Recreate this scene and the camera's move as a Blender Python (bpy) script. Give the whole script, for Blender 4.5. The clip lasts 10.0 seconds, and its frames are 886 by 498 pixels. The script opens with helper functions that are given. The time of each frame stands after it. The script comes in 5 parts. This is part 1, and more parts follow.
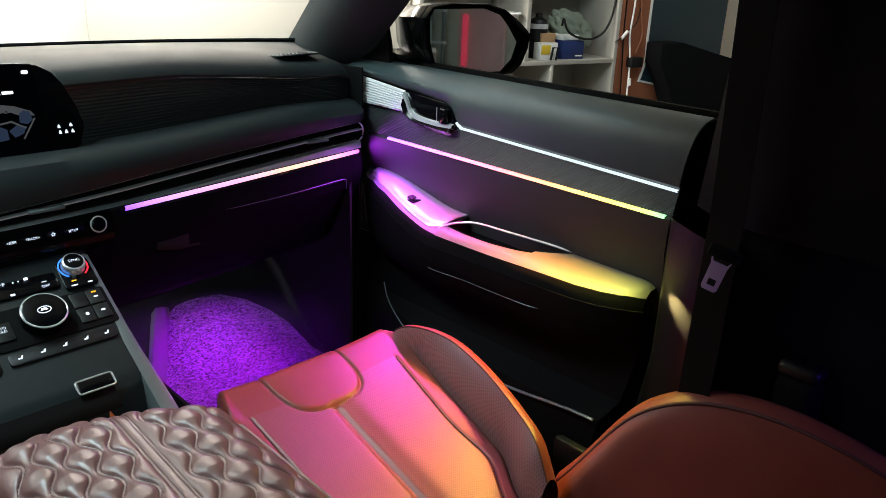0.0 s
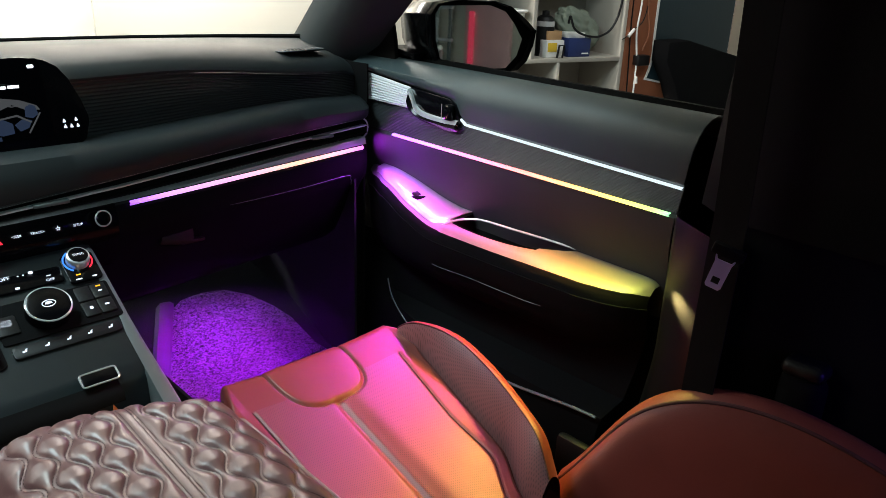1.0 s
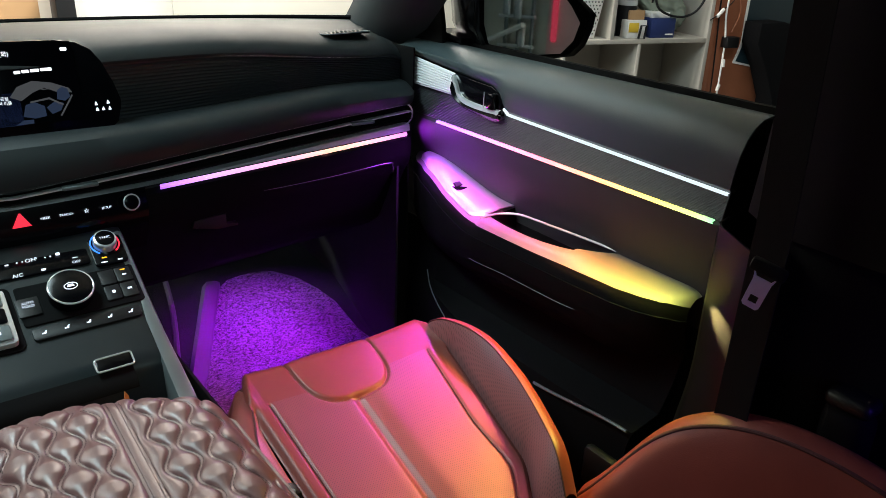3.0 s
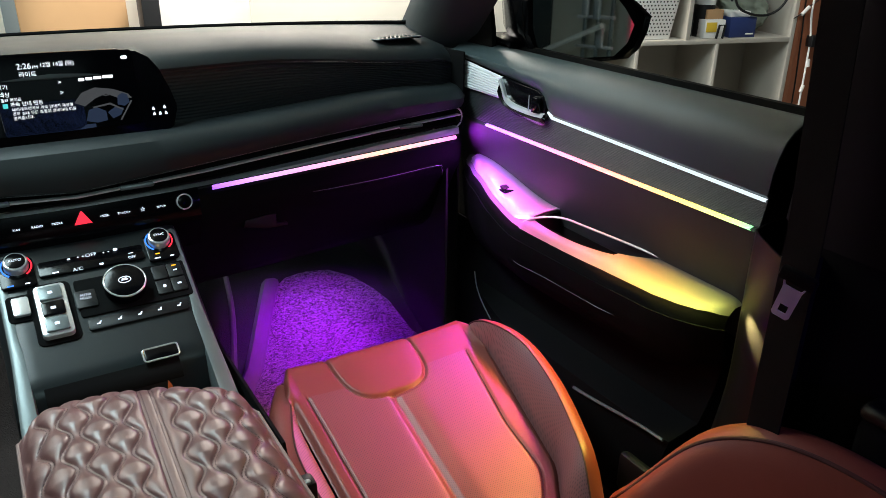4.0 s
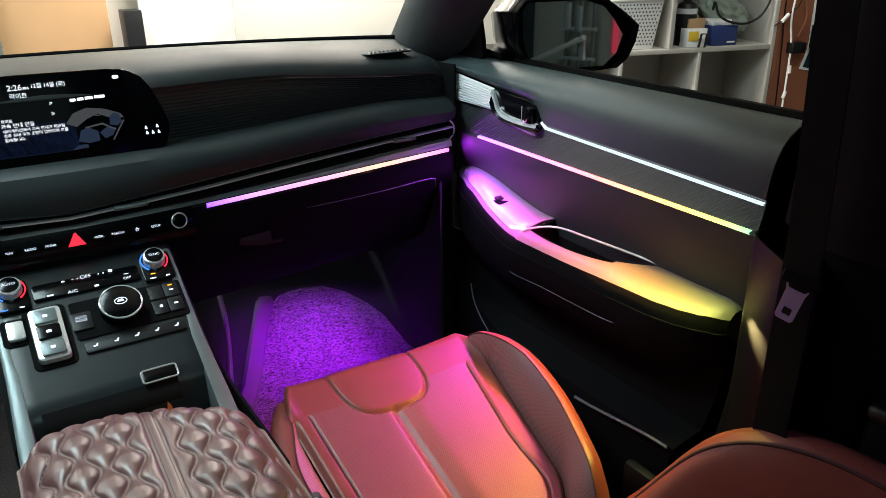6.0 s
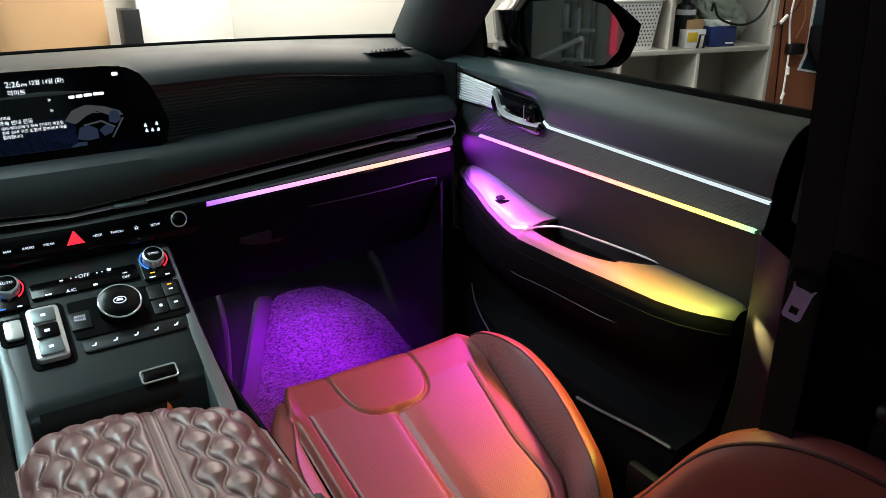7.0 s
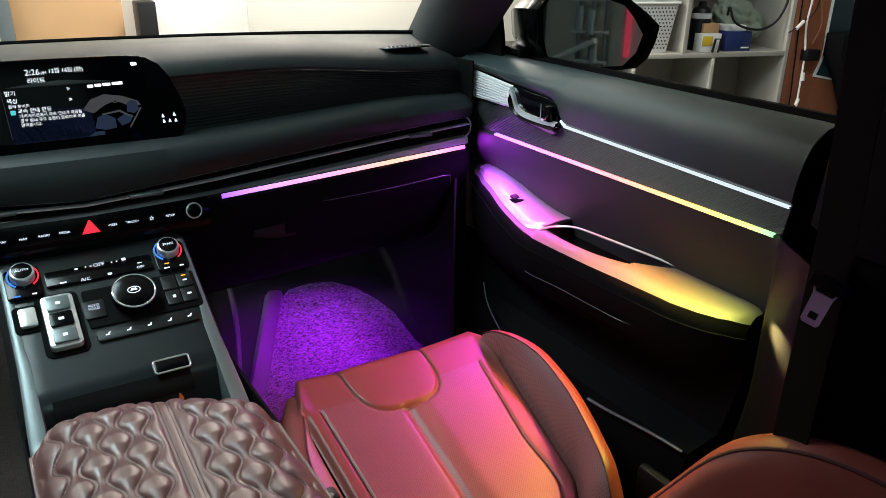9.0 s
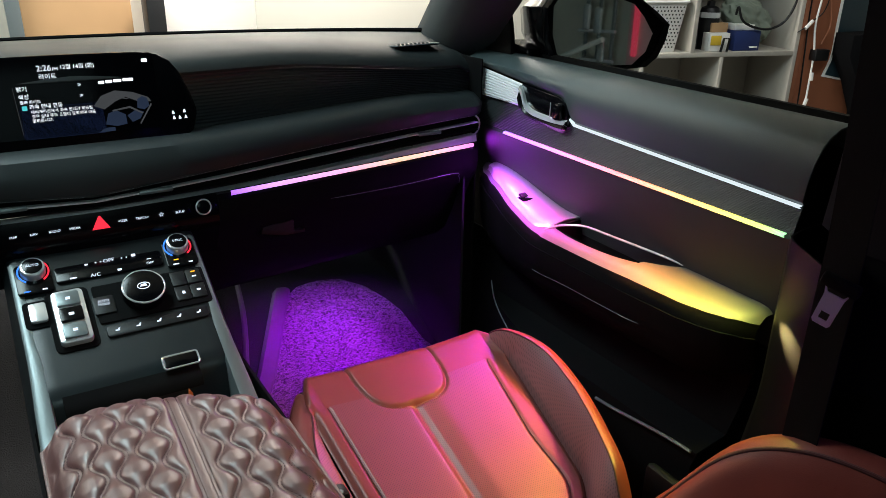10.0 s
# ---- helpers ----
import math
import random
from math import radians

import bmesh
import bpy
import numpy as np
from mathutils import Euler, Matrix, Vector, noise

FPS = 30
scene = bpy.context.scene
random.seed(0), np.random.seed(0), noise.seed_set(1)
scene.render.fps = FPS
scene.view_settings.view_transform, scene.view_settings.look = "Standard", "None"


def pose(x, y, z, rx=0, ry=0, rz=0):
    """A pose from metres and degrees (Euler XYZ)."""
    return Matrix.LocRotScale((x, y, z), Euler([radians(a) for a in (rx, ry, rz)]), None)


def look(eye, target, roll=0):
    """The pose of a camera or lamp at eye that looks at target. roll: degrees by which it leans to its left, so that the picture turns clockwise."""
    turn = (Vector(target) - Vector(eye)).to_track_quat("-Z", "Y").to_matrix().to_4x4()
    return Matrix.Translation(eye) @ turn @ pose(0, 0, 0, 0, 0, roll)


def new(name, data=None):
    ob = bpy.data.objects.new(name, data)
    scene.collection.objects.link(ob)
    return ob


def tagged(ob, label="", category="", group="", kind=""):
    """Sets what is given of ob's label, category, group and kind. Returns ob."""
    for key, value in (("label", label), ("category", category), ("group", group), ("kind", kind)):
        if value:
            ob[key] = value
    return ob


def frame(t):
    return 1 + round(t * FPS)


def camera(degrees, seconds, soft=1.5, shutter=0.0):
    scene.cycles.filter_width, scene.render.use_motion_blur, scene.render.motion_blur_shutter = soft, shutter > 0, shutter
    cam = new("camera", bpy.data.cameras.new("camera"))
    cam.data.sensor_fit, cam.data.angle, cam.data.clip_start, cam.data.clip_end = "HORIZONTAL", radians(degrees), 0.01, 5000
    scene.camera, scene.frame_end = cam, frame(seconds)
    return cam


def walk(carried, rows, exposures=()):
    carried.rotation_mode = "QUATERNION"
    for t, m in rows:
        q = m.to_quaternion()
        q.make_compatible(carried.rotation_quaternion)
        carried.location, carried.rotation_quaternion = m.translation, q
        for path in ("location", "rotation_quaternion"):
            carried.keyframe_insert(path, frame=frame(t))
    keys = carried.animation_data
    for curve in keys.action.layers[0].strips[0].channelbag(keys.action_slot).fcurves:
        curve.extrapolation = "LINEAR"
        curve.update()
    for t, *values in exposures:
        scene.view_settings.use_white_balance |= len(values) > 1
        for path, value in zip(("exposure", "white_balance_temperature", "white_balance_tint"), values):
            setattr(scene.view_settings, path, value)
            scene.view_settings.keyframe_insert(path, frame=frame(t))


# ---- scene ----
cam = camera(60.8, 10.0, soft=0.75)
PATH = [
    (0, (-0.247, -0.108, 1.036), (1.084, 1.203, 0.321), 2.1),
    (0.5, (-0.248, -0.11, 1.036), (1.078, 1.206, 0.321), 2.2),
    (1, (-0.245, -0.11, 1.034), (1.074, 1.209, 0.313), 2.3),
    (1.5, (-0.248, -0.11, 1.034), (1.057, 1.222, 0.312), 2.4),
    (2, (-0.248, -0.11, 1.03), (1.028, 1.247, 0.302), 2.5),
    (2.2, (-0.231, -0.118, 1.022), (1.014, 1.269, 0.297), 2.4),
    (3.3, (-0.109, -0.128, 1.054), (0.974, 1.348, 0.249), 2.0),
    (3.5, (-0.093, -0.138, 1.05), (0.942, 1.378, 0.254), 1.6),
    (4, (-0.092, -0.174, 1.056), (0.869, 1.393, 0.269), 0.6),
    (4.5, (-0.107, -0.192, 1.052), (0.847, 1.385, 0.275), 0.2),
    (5, (-0.104, -0.202, 1.053), (0.864, 1.372, 0.286), -0.4),
    (5.5, (-0.105, -0.181, 1.054), (0.883, 1.384, 0.296), -0.6),
    (7, (-0.109, -0.151, 1.045), (0.898, 1.406, 0.296), -0.3),
    (7.5, (-0.115, -0.148, 1.045), (0.889, 1.413, 0.298), 0.2),
    (8, (-0.116, -0.146, 1.043), (0.884, 1.418, 0.299), 0.5),
    (8.5, (-0.116, -0.144, 1.041), (0.878, 1.421, 0.294), 0.7),
    (9, (-0.118, -0.143, 1.04), (0.874, 1.424, 0.29), 0.8),
    (9.5, (-0.119, -0.142, 1.038), (0.867, 1.428, 0.287), 0.9),
    (10, (-0.123, -0.14, 1.039), (0.857, 1.433, 0.285), 1.0),
]
walk(cam, [(t, look(eye, target, roll)) for t, eye, target, roll in PATH],
     [(0, -0.04), (2.2, -0.04), (3.5, 0.0), (5.5, 0.0), (7.0, -0.2), (10, -0.2)])


# ---- world and lamps ----
world = bpy.data.worlds.new("night")
world.use_nodes = True
scene.world = world
world.node_tree.nodes["Background"].inputs[0].default_value = (0.6, 0.7, 0.8, 1)
world.node_tree.nodes["Background"].inputs[1].default_value = 0.004


def lamp(name, m, sx, sy, watts, color, spread=180):
    d = bpy.data.lights.new(name, "AREA")
    d.shape, d.size, d.size_y, d.energy, d.color, d.spread = "RECTANGLE", sx, sy, watts, color, radians(spread)
    ob = new(name, d)
    ob.matrix_world = m
    return ob


lamp("garage_tube_front", look((1.15, 2.75, 2.0), (1.12, 3.27, 0.9)), 0.9, 0.2, 125, (1, 0.96, 0.9))
lamp("garage_ceiling_light", look((-0.5, 1.3, 2.38), (0.25, 0.9, 0.5)), 1.1, 0.5, 50, (0.72, 0.96, 1.0))
lamp("garage_tube_side", look((2.3, 1.2, 2.2), (3.0, 2.3, 0.5)), 1.2, 0.25, 17, (0.92, 0.97, 0.98))
# Added lamp, out of view: brightens the left wall that the leather reflects.
lamp("left_wall_fill", look((-1.6, 2.85, 2.25), (-1.55, 3.36, 1.35)), 1.8, 0.2, 110, (0.95, 1.0, 0.98))
# Unseen fill lamp in the roof opening, aimed forward at dash and console.
lamp("cabin_fill_lamp", look((-0.05, -0.30, 1.262), (0.05, 1.05, 0.66)), 0.5, 0.25, 0.6, (0.68, 0.98, 1.0), 82)
lamp("rear_mood_lamp", look((0.66, -0.32, 0.72), (0.735, 0.16, 0.6)), 0.1, 0.01, 0.11, (0.12, 0.05, 1.0), 70)

# colours along the mood-light strips, from the dash corner to the door's rear end
HUES = [(0.0, (0.35, 0.04, 1.0)), (0.16, (0.8, 0.06, 1.0)), (0.34, (1.0, 0.06, 0.42)), (0.50, (1.0, 0.11, 0.14)),
        (0.66, (1.0, 0.38, 0.06)), (0.84, (1.0, 0.78, 0.08)), (0.94, (0.7, 0.95, 0.15)), (1.0, (0.3, 0.9, 0.4))]


def hue(f):
    for (a, ca), (b, cb) in zip(HUES, HUES[1:]):
        if f <= b:
            k = max(0.0, (f - a) / (b - a))
            return tuple(p + (q - p) * k for p, q in zip(ca, cb))
    return HUES[-1][1]


DOOR_LED = (Vector((0.757, 1.054, 0.686)), Vector((0.742, 0.408, 0.686)))
for i in range(8):
    f = (i + 0.5) / 8
    p = DOOR_LED[0].lerp(DOOR_LED[1], f) + Vector((-0.007, 0, 0.003))
    lamp("mood_lamp", look(p, p + Vector((-0.55, 0, -0.84))), 0.08, 0.004, 0.53 if f < 0.5 else 0.58, hue(f * 0.97), 108)
for x, c, w in ((0.27, (0.55, 0.08, 1), 0.05), (0.42, (0.95, 0.15, 0.8), 0.07), (0.57, (1, 0.3, 0.3), 0.08), (0.70, (0.5, 0.04, 1), 0.32)):
    p = Vector((x, 1.024 + 0.12 * max(0, x - 0.15), 0.655))
    lamp("dash_mood_lamp", look(p, p + Vector((0.7 if x > 0.6 else 0, -1, -0.1))), 0.12, 0.004, w, c, 130)
# Added spot below the strip's end; makes the bright patch on the pillar trim.
lamp("pillar_patch_lamp", look((0.700, 0.421, 0.602), (0.690, 0.342, 0.580)), 0.006, 0.003, 0.2, (1.0, 0.80, 0.30), 26)
lamp("foot_lamp", look((0.44, 1.27, 0.425), (0.45, 1.30, 0.1)), 0.22, 0.05, 4.4, (0.38, 0.0, 1.0), 100)

# ---- materials ----


def material(name, base, rough=0.5, metal=0.0, vary=0.12, scale=60.0, bump=0.1, fine=900.0, dist=0.0004, spec=0.5, coat=0.0):
    m = bpy.data.materials.new(name)
    m.use_nodes = True
    n, l = m.node_tree.nodes, m.node_tree.links
    b = n["Principled BSDF"]
    b.inputs["Roughness"].default_value, b.inputs["Metallic"].default_value = rough, metal
    b.inputs["Specular IOR Level"].default_value, b.inputs["Coat Weight"].default_value = spec, coat
    co = n.new("ShaderNodeTexCoord")
    big = n.new("ShaderNodeTexNoise")
    big.inputs["Scale"].default_value, big.inputs["Detail"].default_value = scale * 0.15, 4
    small = n.new("ShaderNodeTexNoise")
    small.inputs["Scale"].default_value, small.inputs["Detail"].default_value = fine, 3
    l.new(co.outputs["Object"], big.inputs["Vector"])
    l.new(co.outputs["Object"], small.inputs["Vector"])
    ramp = n.new("ShaderNodeMapRange")
    ramp.inputs["To Min"].default_value, ramp.inputs["To Max"].default_value = 1 - vary, 1 + vary
    l.new(big.outputs["Fac"], ramp.inputs["Value"])
    mul = n.new("ShaderNodeVectorMath")
    mul.operation = "SCALE"
    mul.inputs[0].default_value = base
    l.new(ramp.outputs["Result"], mul.inputs["Scale"])
    l.new(mul.outputs["Vector"], b.inputs["Base Color"])
    rr = n.new("ShaderNodeMapRange")
    rr.inputs["To Min"].default_value, rr.inputs["To Max"].default_value = max(0.02, rough * 0.85), min(1, rough * 1.15)
    l.new(big.outputs["Fac"], rr.inputs["Value"])
    l.new(rr.outputs["Result"], b.inputs["Roughness"])
    if bump:
        bp = n.new("ShaderNodeBump")
        bp.inputs["Strength"].default_value, bp.inputs["Distance"].default_value = bump, dist
        l.new(small.outputs["Fac"], bp.inputs["Height"])
        l.new(bp.outputs["Normal"], b.inputs["Normal"])
    return m


def glow(name, color, strength):
    m = bpy.data.materials.new(name)
    m.use_nodes = True
    b = m.node_tree.nodes["Principled BSDF"]
    b.inputs["Base Color"].default_value = (0.01, 0.01, 0.01, 1)
    b.inputs["Specular IOR Level"].default_value = 0.05
    b.inputs["Emission Color"].default_value = (*color, 1)
    b.inputs["Emission Strength"].default_value = strength
    return m


def strip_glow(name, axis, start, end, hues, strength):
    """A light strip whose colour runs along one axis of the car."""
    m = bpy.data.materials.new(name)
    m.use_nodes = True
    n, l = m.node_tree.nodes, m.node_tree.links
    b = n["Principled BSDF"]
    co, sep, rng, ramp = n.new("ShaderNodeTexCoord"), n.new("ShaderNodeSeparateXYZ"), n.new("ShaderNodeMapRange"), n.new("ShaderNodeValToRGB")
    l.new(co.outputs["Object"], sep.inputs[0])
    l.new(sep.outputs[axis], rng.inputs["Value"])
    rng.inputs["From Min"].default_value, rng.inputs["From Max"].default_value = start, end
    l.new(rng.outputs["Result"], ramp.inputs["Fac"])
    e = ramp.color_ramp.elements
    while len(e) < len(hues):
        e.new(0.5)
    for el, (f, c) in zip(e, hues):
        el.position = f
    for el, (f, c) in zip(e, hues):
        el.color = (*c, 1)
    l.new(ramp.outputs["Color"], b.inputs["Emission Color"])
    b.inputs["Emission Strength"].default_value = strength
    return m


M_DASH = material("soft_dash_plastic", (0.016, 0.021, 0.023), 0.48, bump=0.35, fine=700)
M_TOP = material("dark_dash_top", (0.016, 0.020, 0.021), 0.62, bump=0.35, fine=700, spec=0.45)
M_BAND = material("satin_aluminium", (0.75, 0.75, 0.77), 0.3, 0.4, bump=0.05)
M_DARK = material("black_plastic", (0.006, 0.006, 0.0065), 0.45, bump=0.25, spec=0.35)
M_GLOSS = material("gloss_black", (0.003, 0.003, 0.004), 0.16, bump=0.0, spec=0.2)
M_BLACK = material("black_cloth", (0.0025, 0.0025, 0.0027), 0.95, bump=0.3, spec=0.15)
M_CHROME = material("satin_chrome", (0.9, 0.92, 0.93), 0.2, 0.55, bump=0.02)
M_SILVER = material("silver_ribbed_trim", (0.78, 0.81, 0.83), 0.4, 0.3, bump=0.1)
M_TRIM = material("dark_ribbed_trim", (0.05, 0.055, 0.058), 0.30, 0.5, bump=0.1)
M_DOORTRIM = material("black_ribbed_trim", (0.026, 0.031, 0.033), 0.45, 0.2, bump=0.1)
M_LEATHER = material("burgundy_leather", (0.165, 0.036, 0.027), 0.42, vary=0.22, bump=0.4, fine=600, spec=0.45)
M_PERF = material("perforated_burgundy_leather", (0.165, 0.042, 0.040), 0.44, vary=0.15, bump=0.35, fine=600, spec=0.7)


def perforate(m, pitch=0.0031):
    """Rows of small dark holes, staggered."""
    n, l = m.node_tree.nodes, m.node_tree.links
    b = n["Principled BSDF"]
    co = n.new("ShaderNodeTexCoord")
    rot = n.new("ShaderNodeMapping")
    rot.inputs["Rotation"].default_value = (0, 0, radians(45))
    rot.inputs["Scale"].default_value = (1 / pitch, 1 / pitch, 0)
    l.new(co.outputs["Object"], rot.inputs["Vector"])
    fr = n.new("ShaderNodeVectorMath")
    fr.operation = "FRACTION"
    l.new(rot.outputs["Vector"], fr.inputs[0])
    ds = n.new("ShaderNodeVectorMath")
    ds.operation = "DISTANCE"
    ds.inputs[1].default_value = (0.5, 0.5, 0)
    l.new(fr.outputs["Vector"], ds.inputs[0])
    lt = n.new("ShaderNodeMapRange")
    lt.inputs["From Min"].default_value, lt.inputs["From Max"].default_value = 0.16, 0.30
    lt.inputs["To Min"].default_value, lt.inputs["To Max"].default_value = 0.45, 1.0
    l.new(ds.outputs["Value"], lt.inputs["Value"])
    old = b.inputs["Base Color"].links[0].from_socket
    mu = n.new("ShaderNodeVectorMath")
    mu.operation = "SCALE"
    l.new(old, mu.inputs[0])
    l.new(lt.outputs["Result"], mu.inputs["Scale"])
    l.new(mu.outputs["Vector"], b.inputs["Base Color"])


perforate(M_PERF)
# Same leather as the insert, base paled to paint in the bolsters' white sheen.
M_WING_SHEEN = material("bolster_leather_painted_sheen", (0.25, 0.11, 0.11), 0.48, vary=0.15, bump=0.35, fine=600, spec=1.0)
perforate(M_WING_SHEEN)


def pile(m):
    """Short worm-like loops; the shade in the gaps between them is painted into the colour."""
    n, l = m.node_tree.nodes, m.node_tree.links
    b = n["Principled BSDF"]
    co, mp = n.new("ShaderNodeTexCoord"), n.new("ShaderNodeMapping")
    mp.inputs["Scale"].default_value = (165, 370, 165)
    mp.inputs["Rotation"].default_value = (0, 0, radians(6))
    no = n.new("ShaderNodeTexNoise")
    no.inputs["Scale"].default_value, no.inputs["Detail"].default_value, no.inputs["Distortion"].default_value = 1.0, 2.0, 1.2
    rg = n.new("ShaderNodeMapRange")
    rg.inputs["From Min"].default_value, rg.inputs["From Max"].default_value = 0.36, 0.62
    rg.inputs["To Min"].default_value, rg.inputs["To Max"].default_value = 0.22, 1.25
    l.new(co.outputs["Object"], mp.inputs["Vector"])
    l.new(mp.outputs["Vector"], no.inputs["Vector"])
    l.new(no.outputs["Fac"], rg.inputs["Value"])
    old = b.inputs["Base Color"].links[0].from_socket
    mu = n.new("ShaderNodeVectorMath")
    mu.operation = "SCALE"
    l.new(old, mu.inputs[0])
    l.new(rg.outputs["Result"], mu.inputs["Scale"])
    l.new(mu.outputs["Vector"], b.inputs["Base Color"])


M_QUILT = material("quilted_burgundy_leather", (0.20, 0.085, 0.085), 0.38, vary=0.12, bump=0.3, fine=700, spec=1.0)
M_PIPE = material("pale_piping", (0.34, 0.23, 0.22), 0.45)
M_THREAD = material("stitching_thread", (0.06, 0.02, 0.02), 0.8)
M_GREY = material("console_grey_plastic", (0.013, 0.018, 0.020), 0.34, bump=0.2, spec=0.35)
M_RAIL = material("grey_satin_rail", (0.17, 0.20, 0.205), 0.36, 0.4, bump=0.1)
M_DOORPAD = material("door_soft_pad", (0.040, 0.061, 0.066), 0.46, bump=0.35)
M_ARM = material("grey_armrest_leather", (0.13, 0.125, 0.125), 0.42, bump=0.3)
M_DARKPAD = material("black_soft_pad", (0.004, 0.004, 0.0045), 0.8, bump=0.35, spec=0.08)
M_MIDPAD = material("charcoal_soft_pad", (0.034, 0.034, 0.036), 0.6, bump=0.35, spec=0.3)
M_SWITCH = material("silver_switch_panel", (0.55, 0.54, 0.55), 0.35, 0.6, bump=0.1)
M_PILLAR = material("satin_dark_pillar", (0.005, 0.005, 0.005), 0.36, 0.0, bump=0.1, spec=0.2)
# Blue in the base colour stands in for mood light on the belt tongue.
M_TONGUE = material("blue_lit_metal", (0.45, 0.45, 0.75), 0.4, 0.4)
M_MIRROR = material("mirror_silver", (0.62, 0.76, 0.8), 0.02, 1.0, vary=0.02, bump=0)
M_DARKWALL = material("dark_garage_wall", (0.018, 0.028, 0.032), 0.8, scale=8)
M_POSTER = material("teal_poster", (0.012, 0.028, 0.036), 0.35, vary=0.25, scale=12)
M_YELLOW = material("yellow_print", (0.75, 0.5, 0.04), 0.5)
M_BLUEBOX = material("blue_print", (0.015, 0.03, 0.12), 0.5, vary=0.25)
M_CANVAS = material("grey_green_canvas", (0.20, 0.23, 0.18), 0.85, vary=0.2, scale=40, bump=0.6, fine=300)
M_TAG = material("orange_tag", (0.7, 0.2, 0.06), 0.5)
M_APIL = material("dark_pillar_cloth", (0.045, 0.052, 0.054), 0.8, bump=0.3, spec=0.2)
M_CARPET = material("looped_carpet", (0.17, 0.165, 0.175), 0.95, vary=0.3, bump=1.0, fine=330, dist=0.004, spec=0.1)
pile(M_CARPET)
M_FLOOR = material("dark_carpet", (0.02, 0.02, 0.022), 0.95, bump=0.8, fine=400, dist=0.003, spec=0.2)
M_KICK = material("charcoal_footwell_trim", (0.022, 0.022, 0.024), 0.7, bump=0.4, fine=400, spec=0.3)
M_EDGE = material("grey_carpet_edging", (0.085, 0.08, 0.09), 0.75, bump=0.4, fine=400, spec=0.3)
M_PLY = material("pale_plywood", (0.40, 0.37, 0.32), 0.6, vary=0.15, scale=20)
M_WHITE = material("white_board", (0.82, 0.8, 0.76), 0.6, vary=0.04, scale=8)
M_WALL = material("cream_wall", (0.62, 0.58, 0.5), 0.8, vary=0.08, scale=8)
M_BROWN = material("brown_wood_panel", (0.23, 0.078, 0.036), 0.5, vary=0.3, scale=25)
M_KRAFT = material("tan_plywood", (0.42, 0.25, 0.12), 0.6, vary=0.15, scale=20)
M_CONCRETE = material("garage_concrete", (0.2, 0.2, 0.19), 0.8, vary=0.2, scale=6)
M_ICON = glow("lit_symbol", (0.75, 0.85, 1.0), 1.6)
M_SCREEN = material("display_glass", (0.002, 0.002, 0.003), 0.1, bump=0, spec=0.01)
M_TEAL = glow("teal_symbol", (0.1, 0.7, 0.75), 1.0)
M_PICA = glow("grey_screen_picture", (0.055, 0.058, 0.063), 1.0)
M_PICB = glow("blue_screen_picture", (0.017, 0.027, 0.055), 1.0)
M_PICC = glow("navy_screen_glow", (0.004, 0.008, 0.03), 1.0)
M_WHITEGLOW = glow("white_display_text", (0.9, 0.95, 1.0), 1.8)
M_RED = glow("red_symbol", (1.0, 0.03, 0.06), 1.4)
M_BLUE = glow("blue_symbol", (0.05, 0.25, 1.0), 1.5)
M_AMBER = glow("amber_symbol", (1.0, 0.45, 0.02), 1.6)

# ---- mesh helpers ----


def part(name, bm, mat, parent=None, label="", smooth=True):
    me = bpy.data.meshes.new(name)
    bmesh.ops.recalc_face_normals(bm, faces=bm.faces)
    bm.to_mesh(me)
    bm.free()
    me.materials.append(mat)
    if smooth:
        for p in me.polygons:
            p.use_smooth = True
        me.set_sharp_from_angle(angle=radians(40))
    ob = new(name, me)
    if parent:
        ob.parent = parent
        ob.matrix_parent_inverse = Matrix.Translation(-parent.location)
    if label:
        tagged(ob, label)
    return ob


def thing(name, base, label, category, group="", kind=""):
    ob = new(name)
    ob.location = base
    ob.empty_display_size = 0.05
    return tagged(ob, label, category, group, kind)


def grid(rows, thick=0.0, close_v=False):
    """A sheet from rows of points; thick gives it a back."""
    bm = bmesh.new()
    vs = [[bm.verts.new(p) for p in r] for r in rows]
    k = len(rows[0])
    for a, b in zip(vs, vs[1:]):
        for j in range(k if close_v else k - 1):
            bm.faces.new((a[j], a[(j + 1) % k], b[(j + 1) % k], b[j]))
    if thick:
        bmesh.ops.recalc_face_normals(bm, faces=bm.faces)
        bmesh.ops.solidify(bm, geom=bm.faces[:], thickness=thick)
    return bm


def block(c, s, bevel=0.002, m=None, seg=2):
    bm = bmesh.new()
    bmesh.ops.create_cube(bm, size=1)
    bmesh.ops.scale(bm, vec=s, verts=bm.verts)
    if bevel:
        bmesh.ops.bevel(bm, geom=bm.edges[:], offset=min(bevel, min(s) * 0.45), segments=seg, affect="EDGES", profile=0.5)
    bmesh.ops.transform(bm, matrix=(m or Matrix()) @ Matrix.Translation(c), verts=bm.verts)
    return bm


def tube(pts, r, n=8, closed=False):
    pts = [Vector(p) for p in pts]
    rows = []
    for i, p in enumerate(pts):
        a = pts[i - 1] if i or closed else p
        b = pts[(i + 1) % len(pts)] if i < len(pts) - 1 or closed else p
        d = (b - a).normalized()
        s = d.cross(Vector((0.13, 0.21, 0.97))).normalized()
        u = s.cross(d)
        rows.append([p + (s * math.cos(q) + u * math.sin(q)) * r for q in [2 * math.pi * j / n for j in range(n)]])
    if closed:
        rows.append(rows[0])
    bm = grid(rows, close_v=True)
    if closed:
        bmesh.ops.remove_doubles(bm, verts=bm.verts, dist=1e-6)
    else:
        bmesh.ops.holes_fill(bm, edges=[e for e in bm.edges if e.is_boundary], sides=0)
    return bm


